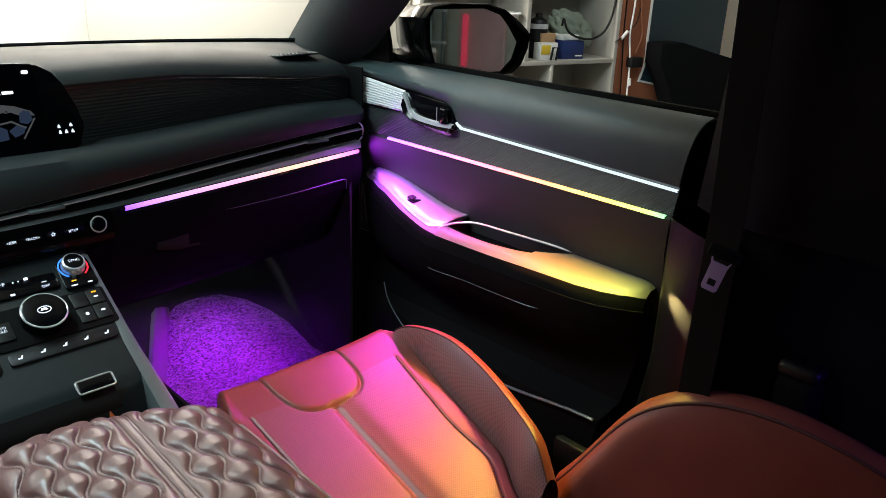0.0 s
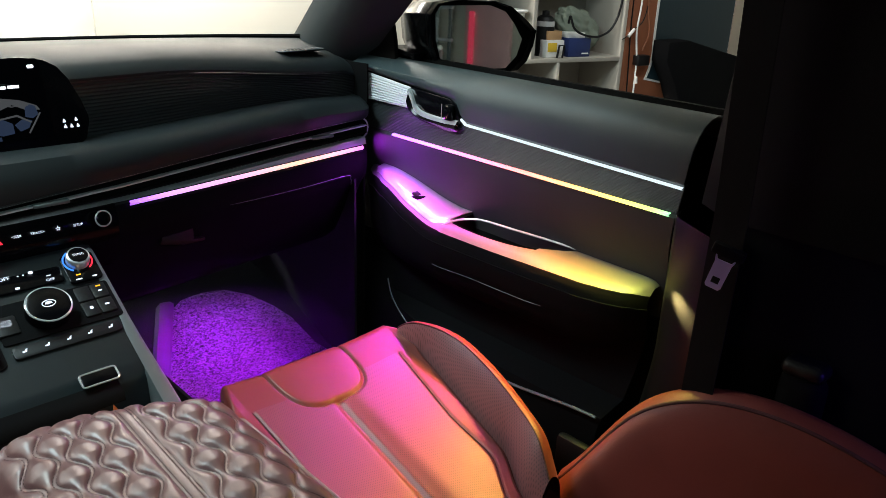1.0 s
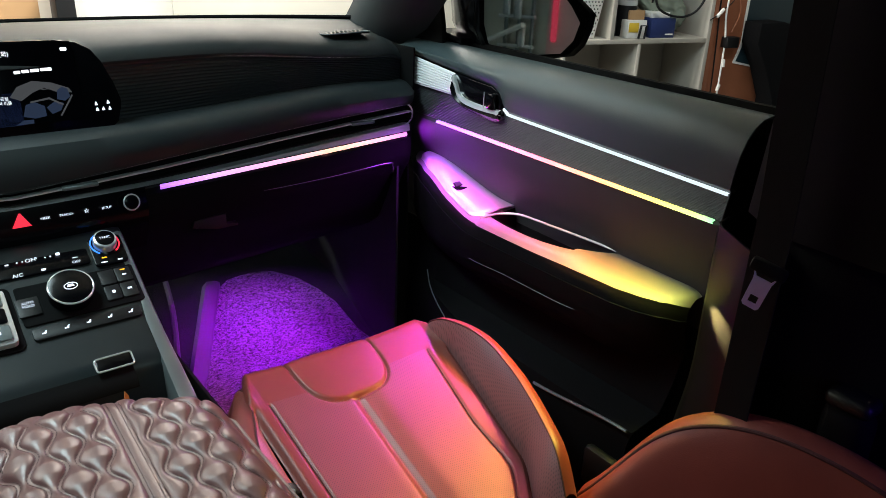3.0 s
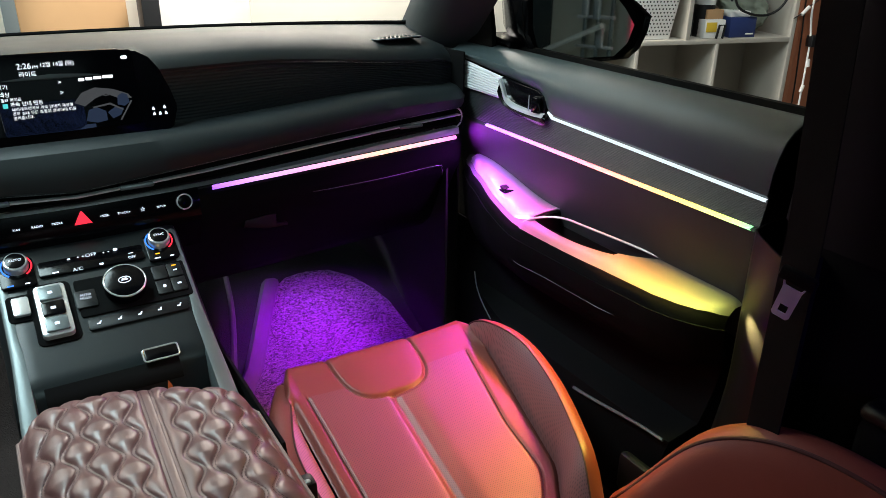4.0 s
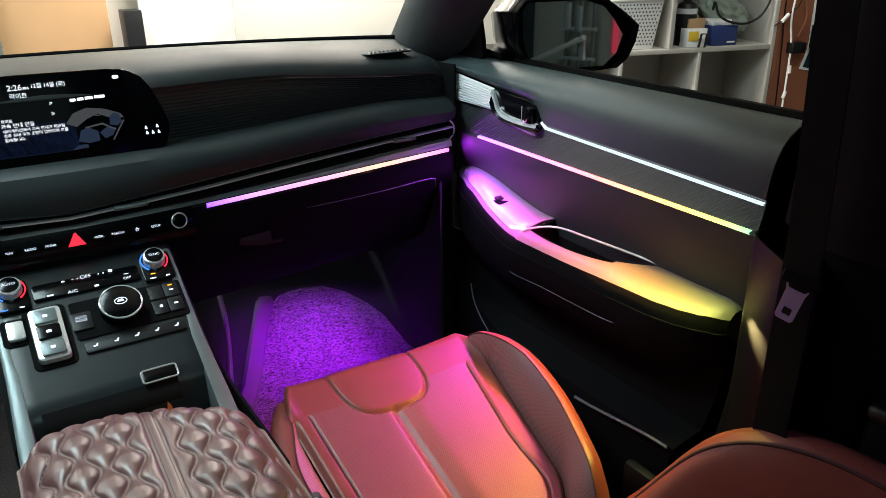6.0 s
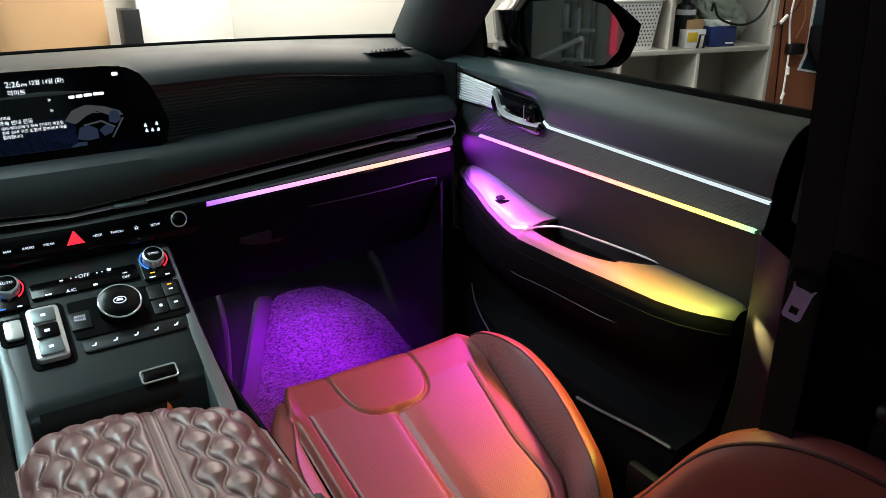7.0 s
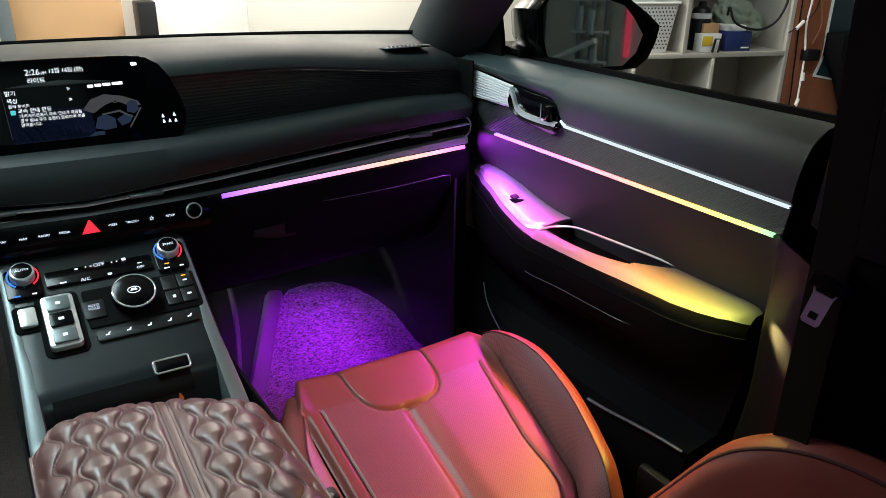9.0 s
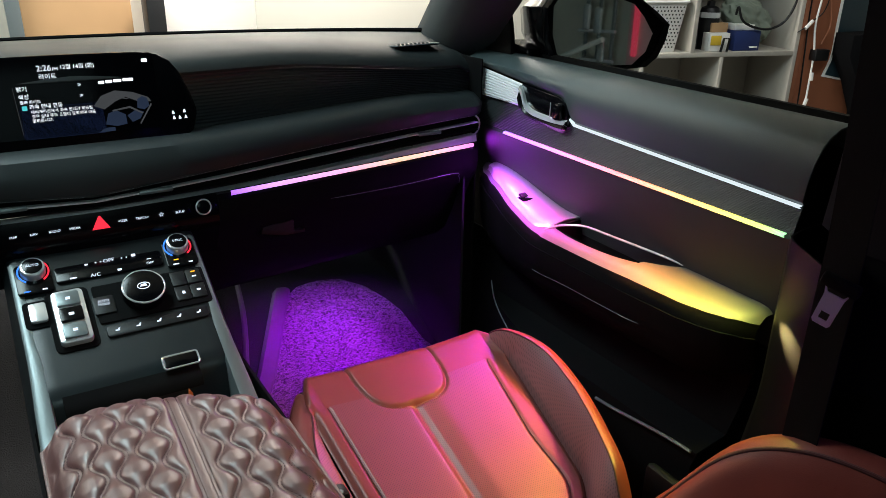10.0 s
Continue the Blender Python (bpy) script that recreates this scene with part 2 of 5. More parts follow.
def curve_pts(pts, n=8):
    """Catmull-Rom through points."""
    p = [Vector(q) for q in pts]
    p = [2 * p[0] - p[1]] + p + [2 * p[-1] - p[-2]]
    out = []
    for a, b, c, d in zip(p, p[1:], p[2:], p[3:]):
        for i in range(n):
            t = i / n
            out.append(0.5 * (2 * b + (c - a) * t + (2 * a - 5 * b + 4 * c - d) * t * t + (3 * b - a - 3 * c + d) * t ** 3))
    return out + [p[-2]]


def plate(outline, m, thick, bevel=0.0):
    """A flat shape, extruded by thick along the local z of m."""
    bm = bmesh.new()
    f = bm.faces.new([bm.verts.new((x, y, 0)) for x, y in outline])
    if f.normal.z < 0:
        f.normal_flip()
    r = bmesh.ops.extrude_face_region(bm, geom=[f])
    top = [v for v in r["geom"] if isinstance(v, bmesh.types.BMVert)]
    bmesh.ops.translate(bm, vec=(0, 0, thick), verts=top)
    if bevel:
        es = [e for e in bm.edges if all(v in top for v in e.verts)]
        bmesh.ops.bevel(bm, geom=es, offset=bevel, segments=2, affect="EDGES", profile=0.5)
    bmesh.ops.transform(bm, matrix=m, verts=bm.verts)
    return bm


def rounded(w, h, r, n=6, x=0.0, y=0.0):
    pts = []
    for cx, cy, a0 in ((w / 2 - r, h / 2 - r, 0), (-w / 2 + r, h / 2 - r, 90), (-w / 2 + r, -h / 2 + r, 180), (w / 2 - r, -h / 2 + r, 270)):
        for i in range(n + 1):
            a = radians(a0 + 90 * i / n)
            pts.append((x + cx + r * math.cos(a), y + cy + r * math.sin(a)))
    return pts


def disc(m, r, h, bevel=0.002, n=40):
    return plate([(r * math.cos(2 * math.pi * i / n), r * math.sin(2 * math.pi * i / n)) for i in range(n)], m, h, bevel)


def ring(m, r, w, n=48):
    return tube([m @ Vector((r * math.cos(2 * math.pi * i / n), r * math.sin(2 * math.pi * i / n), 0)) for i in range(n)], w, 8, True)


def words(name, body, size, m, mat, parent, align="CENTER"):
    cu = bpy.data.curves.new(name, "FONT")
    cu.body, cu.size, cu.align_x, cu.align_y, cu.resolution_u = body, size, align, "CENTER", 3
    tmp = bpy.data.objects.new(name, cu)
    scene.collection.objects.link(tmp)
    bpy.context.view_layer.update()
    me = bpy.data.meshes.new_from_object(tmp.evaluated_get(bpy.context.evaluated_depsgraph_get()))
    bpy.data.objects.remove(tmp)
    me.transform(m)
    me.materials.clear()
    me.materials.append(mat)
    ob = new(name, me)
    ob.parent = parent
    ob.matrix_parent_inverse = Matrix.Translation(-parent.location)
    return ob


def span(a, b, n):
    return [a + (b - a) * i / (n - 1) for i in range(n)]


def smooth(a, b, x):
    t = min(1.0, max(0.0, (x - a) / (b - a)))
    return t * t * (3 - 2 * t)


# ---- dashboard ----


def face_y(x):
    q = abs(x) - 0.15
    return 1.032 + 0.06 * (math.sqrt(q * q + 0.01) + q)


def vent_top(x):
    x = abs(x)
    return 0.683 + 0.085 * x - 0.045 * x * x


def led_z(x):
    return 0.6545 + 0.0116 * (abs(x) - 0.2)


def band_top(x):
    return 0.661 + 0.036 * (abs(x) - 0.2) * (abs(x) > 0.2)


def crease(x):
    x = max(0.16, abs(x))
    return 0.750 + 0.011 * smooth(0.16, 0.55, x) - 0.007 * smooth(0.58, 0.73, x)


def hood(x):
    """The pad's front edge rises towards the middle of the car."""
    return 0.032 * smooth(0.72, 0.28, abs(x))


def back_y(x):
    """Where the dashboard top meets the windscreen."""
    return 1.51 - 0.22 * x * x - 0.1 * x ** 4


dash = thing("dashboard", (0, 1.2, 0.4), "dark soft-touch dashboard with ribbed trim and lit strip", "dashboard")
XS = span(-0.74, 0.752, 90)
rows = []
for x in XS:
    b, w = face_y(x), back_y(x)
    e = smooth(0.71, 0.752, abs(x)) * 0.015 - hood(x)
    rows.append([(x, b + 0.064, 0.8055 - e), (x, b + 0.055, 0.8065 - e), (x, b + 0.053, 0.811 - e), (x, b + 0.056, 0.818 - e), (x, b + 0.063, 0.8255 - e), (x, b + 0.073, 0.8315 - e),
                 (x, b + 0.09, 0.8375 - e), (x, b + 0.115, 0.8425 - e), (x, b + 0.15, 0.8465 - e), (x, (b + 0.15 + w) / 2, 0.852 - e * 0.5), (x, w, 0.856), (x, w + 0.06, 0.853), (x, w + 0.08, 0.80)])
part("upper_pad", grid(rows, 0.004), M_TOP, dash, "dark green-grey soft dashboard top")
rows = []
for x in span(0.10, 0.744, 60):
    b, z0, z1 = face_y(x), crease(x), 0.806 + hood(x)
    rows.append([(x, b + 0.058 + (0.0016 if j % 2 else 0) - 0.004 * math.sin(math.pi * j / 32), z0 + (z1 - z0) * j / 32) for j in range(33)])
part("ribbed_trim_panel", grid(rows), M_TRIM, dash, "dark horizontally ribbed trim panel", smooth=False)
rows = []
for x in XS:
    b, c, t = face_y(x), crease(x), vent_top(x)
    e = smooth(0.725, 0.752, abs(x)) * 0.03
    rows.append([(x, b + 0.07 + e, 0.80), (x, b + 0.06 + e, c), (x, b + 0.045 + e, c + 0.002), (x, b + 0.02 + e, c - 0.001), (x, b + 0.003 + e, c - 0.009), (x, b - 0.006 + e, c * 0.5 + t * 0.5),
                 (x, b - 0.004 + e, t + 0.004), (x, b + 0.0 + e, t), (x, b + 0.02 + e, t - 0.001)])
part("lower_pad", grid(rows, 0.003), M_DASH, dash, "padded dark dashboard roll")
part("vent_recess", grid([[(x, face_y(x) + 0.02, vent_top(x)), (x, face_y(x) + 0.022, band_top(x))] for x in span(-0.7, 0.73, 60)], 0.002), M_BLACK, dash)
for k, f in enumerate((0.64, 0.30)):
    part("vent_slat", grid([[(x, face_y(x) + 0.003, band_top(x) + (vent_top(x) - band_top(x)) * f + dz) for dz in (-0.0010, 0.0010)] for x in span(-0.7, 0.722, 60)], 0.012),
         M_BAND if k == 0 else M_BLACK, dash, "thin bright slat" if k == 0 else "")
loop = [(x, face_y(x) - 0.002, vent_top(x)) for x in span(-0.7, 0.705, 40)]
zt, zb = vent_top(0.71), band_top(0.71)
for a in span(80, -80, 9):
    loop.append((0.712 + 0.019 * math.cos(radians(a)), face_y(0.72) - 0.001, (zt + zb) / 2 + (zt - zb) / 2 * math.sin(radians(a))))
loop += [(x, face_y(x) - 0.004, band_top(x)) for x in span(0.705, 0.5, 8)]
part("vent_bezel", tube(loop, 0.0017, 6), M_BAND, dash, "satin chrome vent surround")
part("silver_band", grid([[(x, face_y(x) + 0.012, band_top(x) + 0.001), (x, face_y(x) - 0.004, band_top(x)), (x, face_y(x) - 0.006, led_z(x) + 0.0065), (x, face_y(x) + 0.01, led_z(x) + 0.0045)] for x in span(-0.7, 0.722, 60)], 0.001),
     M_BAND, dash, "satin silver band below the vents")
HUES_DASH = [(0.0, (0.4, 0.1, 1.0)), (0.15, (0.75, 0.35, 1.0)), (0.4, (1.0, 0.4, 0.7)), (0.65, (1.0, 0.6, 0.35)), (0.85, (1.0, 0.5, 0.45)), (1.0, (1.0, 0.2, 0.7))]
M_DLED = strip_glow("dash_light_strip", 0, 0.202, 0.717, HUES_DASH, 1.5)
part("light_strip", grid([[(x, face_y(x) - 0.003, led_z(x) + 0.0028), (x, face_y(x) - 0.0055, led_z(x)), (x, face_y(x) - 0.003, led_z(x) - 0.0028)] for x in span(0.202, 0.714, 60)], 0.002), M_DLED, dash, "glowing violet to orange light strip")
for x, w in ((0.60, 0.05), (0.085, 0.05), (-0.115, 0.05)):
    part("vent_tab", block((x, face_y(x) - 0.008, (vent_top(x) + band_top(x)) / 2 + 0.004), (w, 0.012, 0.006), 0.002), M_RAIL, dash, "knurled vent adjuster tab")
rows = []
for x in span(0.122, 0.752, 50):
    b, e = face_y(x), smooth(0.72, 0.752, x) * 0.035
    rows.append([(x, b + 0.004 + e, led_z(x) - 0.003), (x, b - 0.003 + e, led_z(x) - 0.01), (x, b - 0.004 + e, 0.625), (x, b + 0.0 + e, 0.603), (x, b + 0.02 + e, 0.575), (x, b + 0.05 + e, 0.52),
                 (x, b + 0.09 + e, 0.46), (x, b + 0.13 + e, 0.43), (x, b + 0.40, 0.42)])
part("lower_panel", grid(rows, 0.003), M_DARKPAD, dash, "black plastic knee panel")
seam = curve_pts([(0.681, face_y(0.68) - 0.003, 0.586), (0.679, face_y(0.68) - 0.005, 0.600), (0.665, face_y(0.66) - 0.005, 0.609), (0.55, face_y(0.55) - 0.004, 0.607), (0.42, face_y(0.42) - 0.004, 0.609), (0.31, face_y(0.31) - 0.003, 0.614), (0.25, face_y(0.25) - 0.002, 0.613)])
part("glove_box_lid_seam", tube(seam, 0.0007), M_RAIL, dash, "thin lit seam of the glove box lid")
part("glove_box_latch", plate([(0.258, -0.008), (0.262, 0.004), (0.318, 0.008), (0.318, -0.012), (0.338, -0.013), (0.338, -0.018), (0.30, -0.018)], pose(-0.004, 1.072, 0.573, 90, 0, 0), 0.012, 0.001), M_DARK, dash)
part("windscreen_seal", tube([(x, back_y(x) - 0.008, 0.858) for x in span(-0.72, 0.75, 60)], 0.005, 6), M_BLACK, dash, "black seal at the windscreen base")
# centre stack and buttons
rows = []
for x in span(-0.2, 0.178, 20):
    b = face_y(x) - 0.004
    rows.append([(x, b + 0.02, led_z(0.2) + 0.006), (x, b, led_z(0.2) + 0.004), (x, b - 0.004, 0.645), (x, b - 0.008, 0.628), (x, b - 0.006, 0.612), (x, b + 0.01, 0.585), (x, b + 0.03, 0.55)])
part("button_panel", grid(rows, 0.003), M_GLOSS, dash, "gloss black button panel")
FACE = pose(0, 1.0205, 0.642, 75, 0, 0)
for x, s in ((-0.115, "MAP"), (-0.089, "NAV"), (-0.062, "RADIO"), (-0.035, "MEDIA"), (0.031, "<SEEK"), (0.059, "TRACK>"), (0.087, "☆"), (0.115, "SETUP")):
    words("button_word", s, 0.0050 if s != "☆" else 0.008, FACE @ pose(x, 0, 0.001), M_ICON, dash)
part("hazard_button", plate([(-0.0125, -0.007), (0.0125, -0.007), (0.001, 0.0125), (-0.001, 0.0125)], FACE @ pose(0, 0, 0.0), 0.002, 0.0005), M_RED, dash, "lit red triangular hazard button")
SB = pose(0.15, 1.018, 0.645, 75, 0, 6)
sb = part("start_button", disc(SB, 0.0108, 0.006), M_GLOSS, dash)
part("start_button_ring", ring(SB @ pose(0, 0, 0.004), 0.0117, 0.0013), M_CHROME, sb, "bright chrome ring")
# display housing
DISP = pose(0.135, 1.073, 0.786, 90 - 14.0, 0, 0)
hous = [(0.035, -0.005), (0.036, 0.004), (0.030, 0.03), (0.018, 0.062), (0.006, 0.08), (-0.012, 0.091), (-0.04, 0.0955), (-0.14, 0.097), (-0.8, 0.097), (-0.8, -0.045), (-0.14, -0.045), (-0.02, -0.045), (0.012, -0.04), (0.027, -0.028)]
disp = part("display_housing", plate(hous, DISP @ pose(0, 0, -0.014), 0.012, 0.002), M_GLOSS, dash, "gloss black curved display housing")
part("screen", plate(rounded(0.246, 0.112, 0.004, x=-0.142, y=0.037), DISP @ pose(0, 0, -0.0015), 0.0008), M_SCREEN, disp, "dark navigation screen with white menu text")
S = lambda x, y: DISP @ pose(x, y, -0.0004)
part("screen_tint", plate(rounded(0.11, 0.045, 0.003, x=-0.155, y=0.003), DISP @ pose(0, 0, -0.0012), 0.0005), M_PICC, disp)
for body, x, y, size, al in (("2:26", -0.1685, 0.0783, 0.0115, "CENTER"), ("PM", -0.154, 0.0765, 0.006, "CENTER"), ("12월 14일 (화)", -0.1246, 0.0788, 0.0078, "CENTER"),
                             ("라이트", -0.1655, 0.0665, 0.0085, "CENTER"), (">", -0.1259, 0.052, 0.009, "CENTER"), (">", -0.1257, 0.0368, 0.009, "CENTER"), ("밝기", -0.2016, 0.0508, 0.0078, "CENTER"),
                             ("색상", -0.2008, 0.0401, 0.0078, "CENTER"), ("폴라 화이트", -0.207, 0.0325, 0.0055, "LEFT"), ("과속 안내 연동", -0.1965, 0.0256, 0.0072, "LEFT"),
                             ("내비게이션에서 과속 안내가 제공될", -0.1955, 0.0185, 0.0056, "LEFT"), ("경우 실내 무드 조명이 깜박이며 이를", -0.1955, 0.0122, 0.0056, "LEFT"), ("알려줍니다.", -0.1955, 0.0059, 0.0056, "LEFT")):
    words("menu_text", body, size, S(x, y), M_WHITEGLOW, disp, al)
for i, w in enumerate((0.008, 0.009, 0.011, 0.015)):
    part("menu_bar", plate(rounded(w, 0.0042, 0.001), S(-0.096 + (0, 0.0105, 0.0225, 0.0375)[i], 0.0535 + 0.0005 * i), 0.0003), M_WHITEGLOW, disp)
part("status_icon", plate(rounded(0.009, 0.005, 0.002), S(-0.0305, 0.0817), 0.0003), M_WHITEGLOW, disp)
part("check_box", plate(rounded(0.0065, 0.0065, 0.001), S(-0.2024, 0.0246), 0.0003), M_TEAL, disp)
part("menu_divider", plate([(-0.2130, 0.0543), (-0.2124, 0.0543), (-0.2098, -0.012), (-0.2104, -0.012)], DISP @ pose(0, 0, -0.0004), 0.0003), M_PICA, disp)
part("cabin_picture", plate([(-0.112, 0.02), (-0.10, 0.034), (-0.08, 0.0405), (-0.055, 0.036), (-0.034, 0.027), (-0.03, 0.02), (-0.05, 0.022), (-0.066, 0.03), (-0.082, 0.024), (-0.098, 0.014)], DISP @ pose(0, 0, -0.0005), 0.0003), M_PICA, disp)
for pts in ([(-0.052, 0.012), (-0.05, 0.025), (-0.043, 0.029), (-0.036, 0.026), (-0.034, 0.014), (-0.042, 0.009)], [(-0.10, -0.008), (-0.094, 0.008), (-0.082, 0.011), (-0.07, 0.004), (-0.07, -0.01), (-0.085, -0.012)],
            [(-0.068, 0.002), (-0.055, 0.010), (-0.044, 0.006), (-0.05, -0.004), (-0.062, -0.008)], [(-0.112, -0.019), (-0.10, -0.013), (-0.088, -0.013), (-0.088, -0.0185)]):
    part("seat_picture", plate(pts, DISP @ pose(0, 0, -0.0005), 0.0004), M_PICB, disp)
for pts in ([(-0.088, 0.012), (-0.062, 0.016), (-0.044, 0.004), (-0.046, 0.003), (-0.063, 0.013), (-0.087, 0.010)], [(-0.03, 0.016), (-0.05, -0.012), (-0.052, -0.011), (-0.032, 0.017)], [(-0.078, 0.033), (-0.066, 0.028), (-0.052, 0.03), (-0.052, 0.0285), (-0.067, 0.0265), (-0.079, 0.031)]):
    part("picture_line", plate(pts, DISP @ pose(0, 0, -0.0003), 0.0003), M_PICA, disp)
for x, y in ((-0.0008, 0.0002), (0.0163, 0.0011), (-0.0005, -0.0079), (0.0083, -0.008), (0.0173, -0.0081)):
    part("lit_drop", plate([(-0.0022, -0.002), (0.0022, -0.002), (0.0018, 0.0005), (0.0, 0.0038), (-0.0018, 0.0005)], DISP @ pose(x, y, -0.0015), 0.0003), M_ICON, disp)
# top vent
tv = part("top_vent", plate(rounded(0.105, 0.042, 0.008), pose(0.632, 1.197, 0.8475, -4, 0, 7), 0.002, 0.0005), M_BLACK, dash)
part("vent_rim", tube([pose(0.632, 1.197, 0.8505, -4, 0, 7) @ Vector((x, y, 0)) for x, y in rounded(0.105, 0.042, 0.008)], 0.0012, 6, True), M_RAIL, tv, "satin grey rim")
for i in range(9):
    part("vent_fin", block((0, 0, 0), (0.0035, 0.036, 0.002), 0.0005, pose(0.592 + i * 0.01, 1.191 + i * 0.0012, 0.8500, 0, 0, -25)), M_DARK, tv)

# ---- centre console ----
ANG = math.degrees(math.atan(0.6))
console = thing("center_console", (0, 0.7, 0.1), "dark grey console with gear buttons and a lit control panel", "console")


def cpose(x, y, h=0.0):
    """On the sloping console top: local x across, local y up the slope, local z out of it."""
    return pose(x, y, 0.585 + 0.6 * (y - 1.0), ANG, 0, 0) @ pose(0, 0, h + 0.003)


def ctop(y):
    return 0.585 + 0.6 * (y - 1.0) if y > 0.76 else 0.441 + (y - 0.76) * 0.25


rows = []
for y in span(1.04, 0.83, 16):
    z = ctop(y)
    rows.append([(-0.15, y, 0.12), (-0.136, y, z - 0.03), (-0.128, y, z - 0.004), (-0.12, y, z)] + [(x, y, z) for x in span(-0.1, 0.1, 9)] + [(0.12, y, z), (0.128, y, z - 0.004), (0.136, y, z - 0.03), (0.15, y, 0.12)])
rows.append([(p[0], 0.822, p[2] - 0.012 if p[2] > 0.3 else p[2]) for p in rows[-1]])
rows.append([(p[0], 0.815, min(p[2], 0.40)) for p in rows[-1]])
part("body", grid(rows, 0.003), M_GREY, console)
for s in (-1, 1):
    pts = []
    for y in span(1.02, 0.10, 40):
        z = ctop(max(y, 0.5)) if y > 0.5 else 0.37
        w = 0.115 if y > 0.9 else 0.112
        x1 = 0.131 + 0.006 * smooth(0.9, 0.75, y)
        pts.append([(s * x1 * 1.08, y, 0.12), (s * x1, y, z - 0.02), (s * (x1 - 0.001), y, z + 0.003), (s * (x1 - 0.006), y, z + 0.006), (s * (w + 0.002), y, z + 0.004), (s * w, y, z - 0.002), (s * w, y, z - 0.06)])
    part("side_rail", grid(pts, 0.002), M_RAIL, console, "satin grey side rail")
part("tray", grid([[(-0.115, y, 0.42), (-0.11, y, 0.385), (0.11, y, 0.385), (0.115, y, 0.42)] for y in span(0.825, 0.45, 6)], 0.003), M_BLACK, console, "dark open storage tray")
# Lip over the tray, coloured black to pass for the opening's shade.
rows = [[(x, y, z) for x in span(-0.1, 0.075, 8)] for y, z in ((0.835, 0.487), (0.815, 0.477), (0.806, 0.470), (0.803, 0.46))]
part("tray_shade", grid(rows, 0.004), M_BLACK, console)
part("lid_latch", plate(rounded(0.046, 0.018, 0.003), cpose(0.053, 0.833, 0.002), 0.006, 0.002), M_GLOSS, console)
part("lid_latch_frame", tube([cpose(0.053, 0.833, 0.007) @ Vector((x, y, 0)) for x, y in rounded(0.048, 0.020, 0.004)], 0.0014, 6, True), M_CHROME, console, "bright chrome latch frame")
for x in (-0.04, 0.07):
    part("cup_holder", ring(pose(x, 0.725, 0.425), 0.036, 0.003), M_CHROME, console, "bright cup holder rim")
# climate pods
for s, word in ((1, "SYNC"), (-1, "AUTO")):
    m = cpose(0.101 * s, 0.993, 0.002)
    pod = part("climate_pod", plate(rounded(0.046, 0.052, 0.006), m, 0.004, 0.001), M_GLOSS, console)
    knob = part("temperature_knob", disc(cpose(0.1 * s, 1.003, 0.006), 0.0165, 0.014, 0.003), M_CHROME, console, "chrome-edged temperature knob")
    part("knob_face", disc(cpose(0.1 * s, 1.003, 0.0195), 0.0132, 0.0015, 0.0004), M_GLOSS, knob)
    words("knob_word", word, 0.0062, cpose(0.1 * s, 1.003, 0.0215), M_ICON, knob)
    for a0, a1, mt in ((115, 235, M_BLUE), (-55, 55, M_RED)):
        part("temperature_arc", tube([cpose(0.1 * s, 1.003, 0.007) @ Vector((0.0198 * math.cos(radians(a)), 0.0198 * math.sin(radians(a)), 0)) for a in span(a0, a1, 14)], 0.0012, 6), mt, pod)
part("fan_panel", plate(rounded(0.148, 0.028, 0.005), cpose(0, 0.992, 0.001), 0.003, 0.001), M_GLOSS, console, "gloss black fan control panel")
words("fan_word", "OFF", 0.009, cpose(0.0, 1.001, 0.005), M_ICON, console)
words("fan_word", "A/C", 0.0085, cpose(-0.022, 0.982, 0.005), M_ICON, console)
words("fan_word", "OFF", 0.0065, cpose(0.055, 0.985, 0.005), M_ICON, console)
part("control_plate", plate(rounded(0.158, 0.066, 0.004, x=0.0455), cpose(0, 0.938, 0.0005), 0.002, 0.0006), M_BLACK, console)
dial = part("drive_mode_dial", disc(cpose(0.033, 0.94, 0.002), 0.029, 0.022, 0.003), M_GLOSS, console, "large black rotary dial")
part("dial_ring", ring(cpose(0.033, 0.94, 0.022), 0.0285, 0.0016), M_CHROME, dial, "polished chrome ring")
part("dial_symbol", tube([cpose(0.033, 0.94, 0.0246) @ Vector((0.0085 * math.cos(radians(a)), 0.0055 * math.sin(radians(a)), 0)) for a in range(0, 360, 20)], 0.0006, 6, True), M_ICON, dial)
part("dial_symbol", plate([(-0.005, -0.001), (-0.003, 0.003), (0.003, 0.003), (0.005, -0.001)], cpose(0.033, 0.94, 0.0243), 0.0005), M_ICON, dial)
part("park_button", plate(rounded(0.022, 0.031, 0.004), cpose(-0.105, 0.942, 0.003), 0.005, 0.001), M_CHROME, console, "bright silver button")
gear = part("gear_selector", plate(rounded(0.042, 0.088, 0.007), cpose(-0.066, 0.926, 0.002), 0.01, 0.002), M_CHROME, console, "chrome framed push-button gear selector")
for i in range(3):
    part("gear_button", plate(rounded(0.030, 0.023, 0.003), cpose(-0.066, 0.949 - i * 0.023, 0.0125), 0.003, 0.001), (M_RAIL, M_GLOSS, M_RAIL)[i], gear)
part("hold_button", plate(rounded(0.028, 0.030, 0.002), cpose(-0.022, 0.935, 0.003), 0.002, 0.0006), M_DARK, console)
words("hold_word", "AUTO\nHOLD", 0.0055, cpose(-0.022, 0.938, 0.0055), M_ICON, console)
for i in range(4):
    part("switch", plate(rounded(0.021, 0.025, 0.002), cpose(0.086 + 0.0225 * (i % 2), 0.952 - 0.0235 * (i // 2), 0.003), 0.002, 0.0006), M_DARK, console)
part("seat_heater_bar", plate(rounded(0.14, 0.019, 0.005), cpose(0.042, 0.896, 0.001), 0.003, 0.001), M_DARK, console)
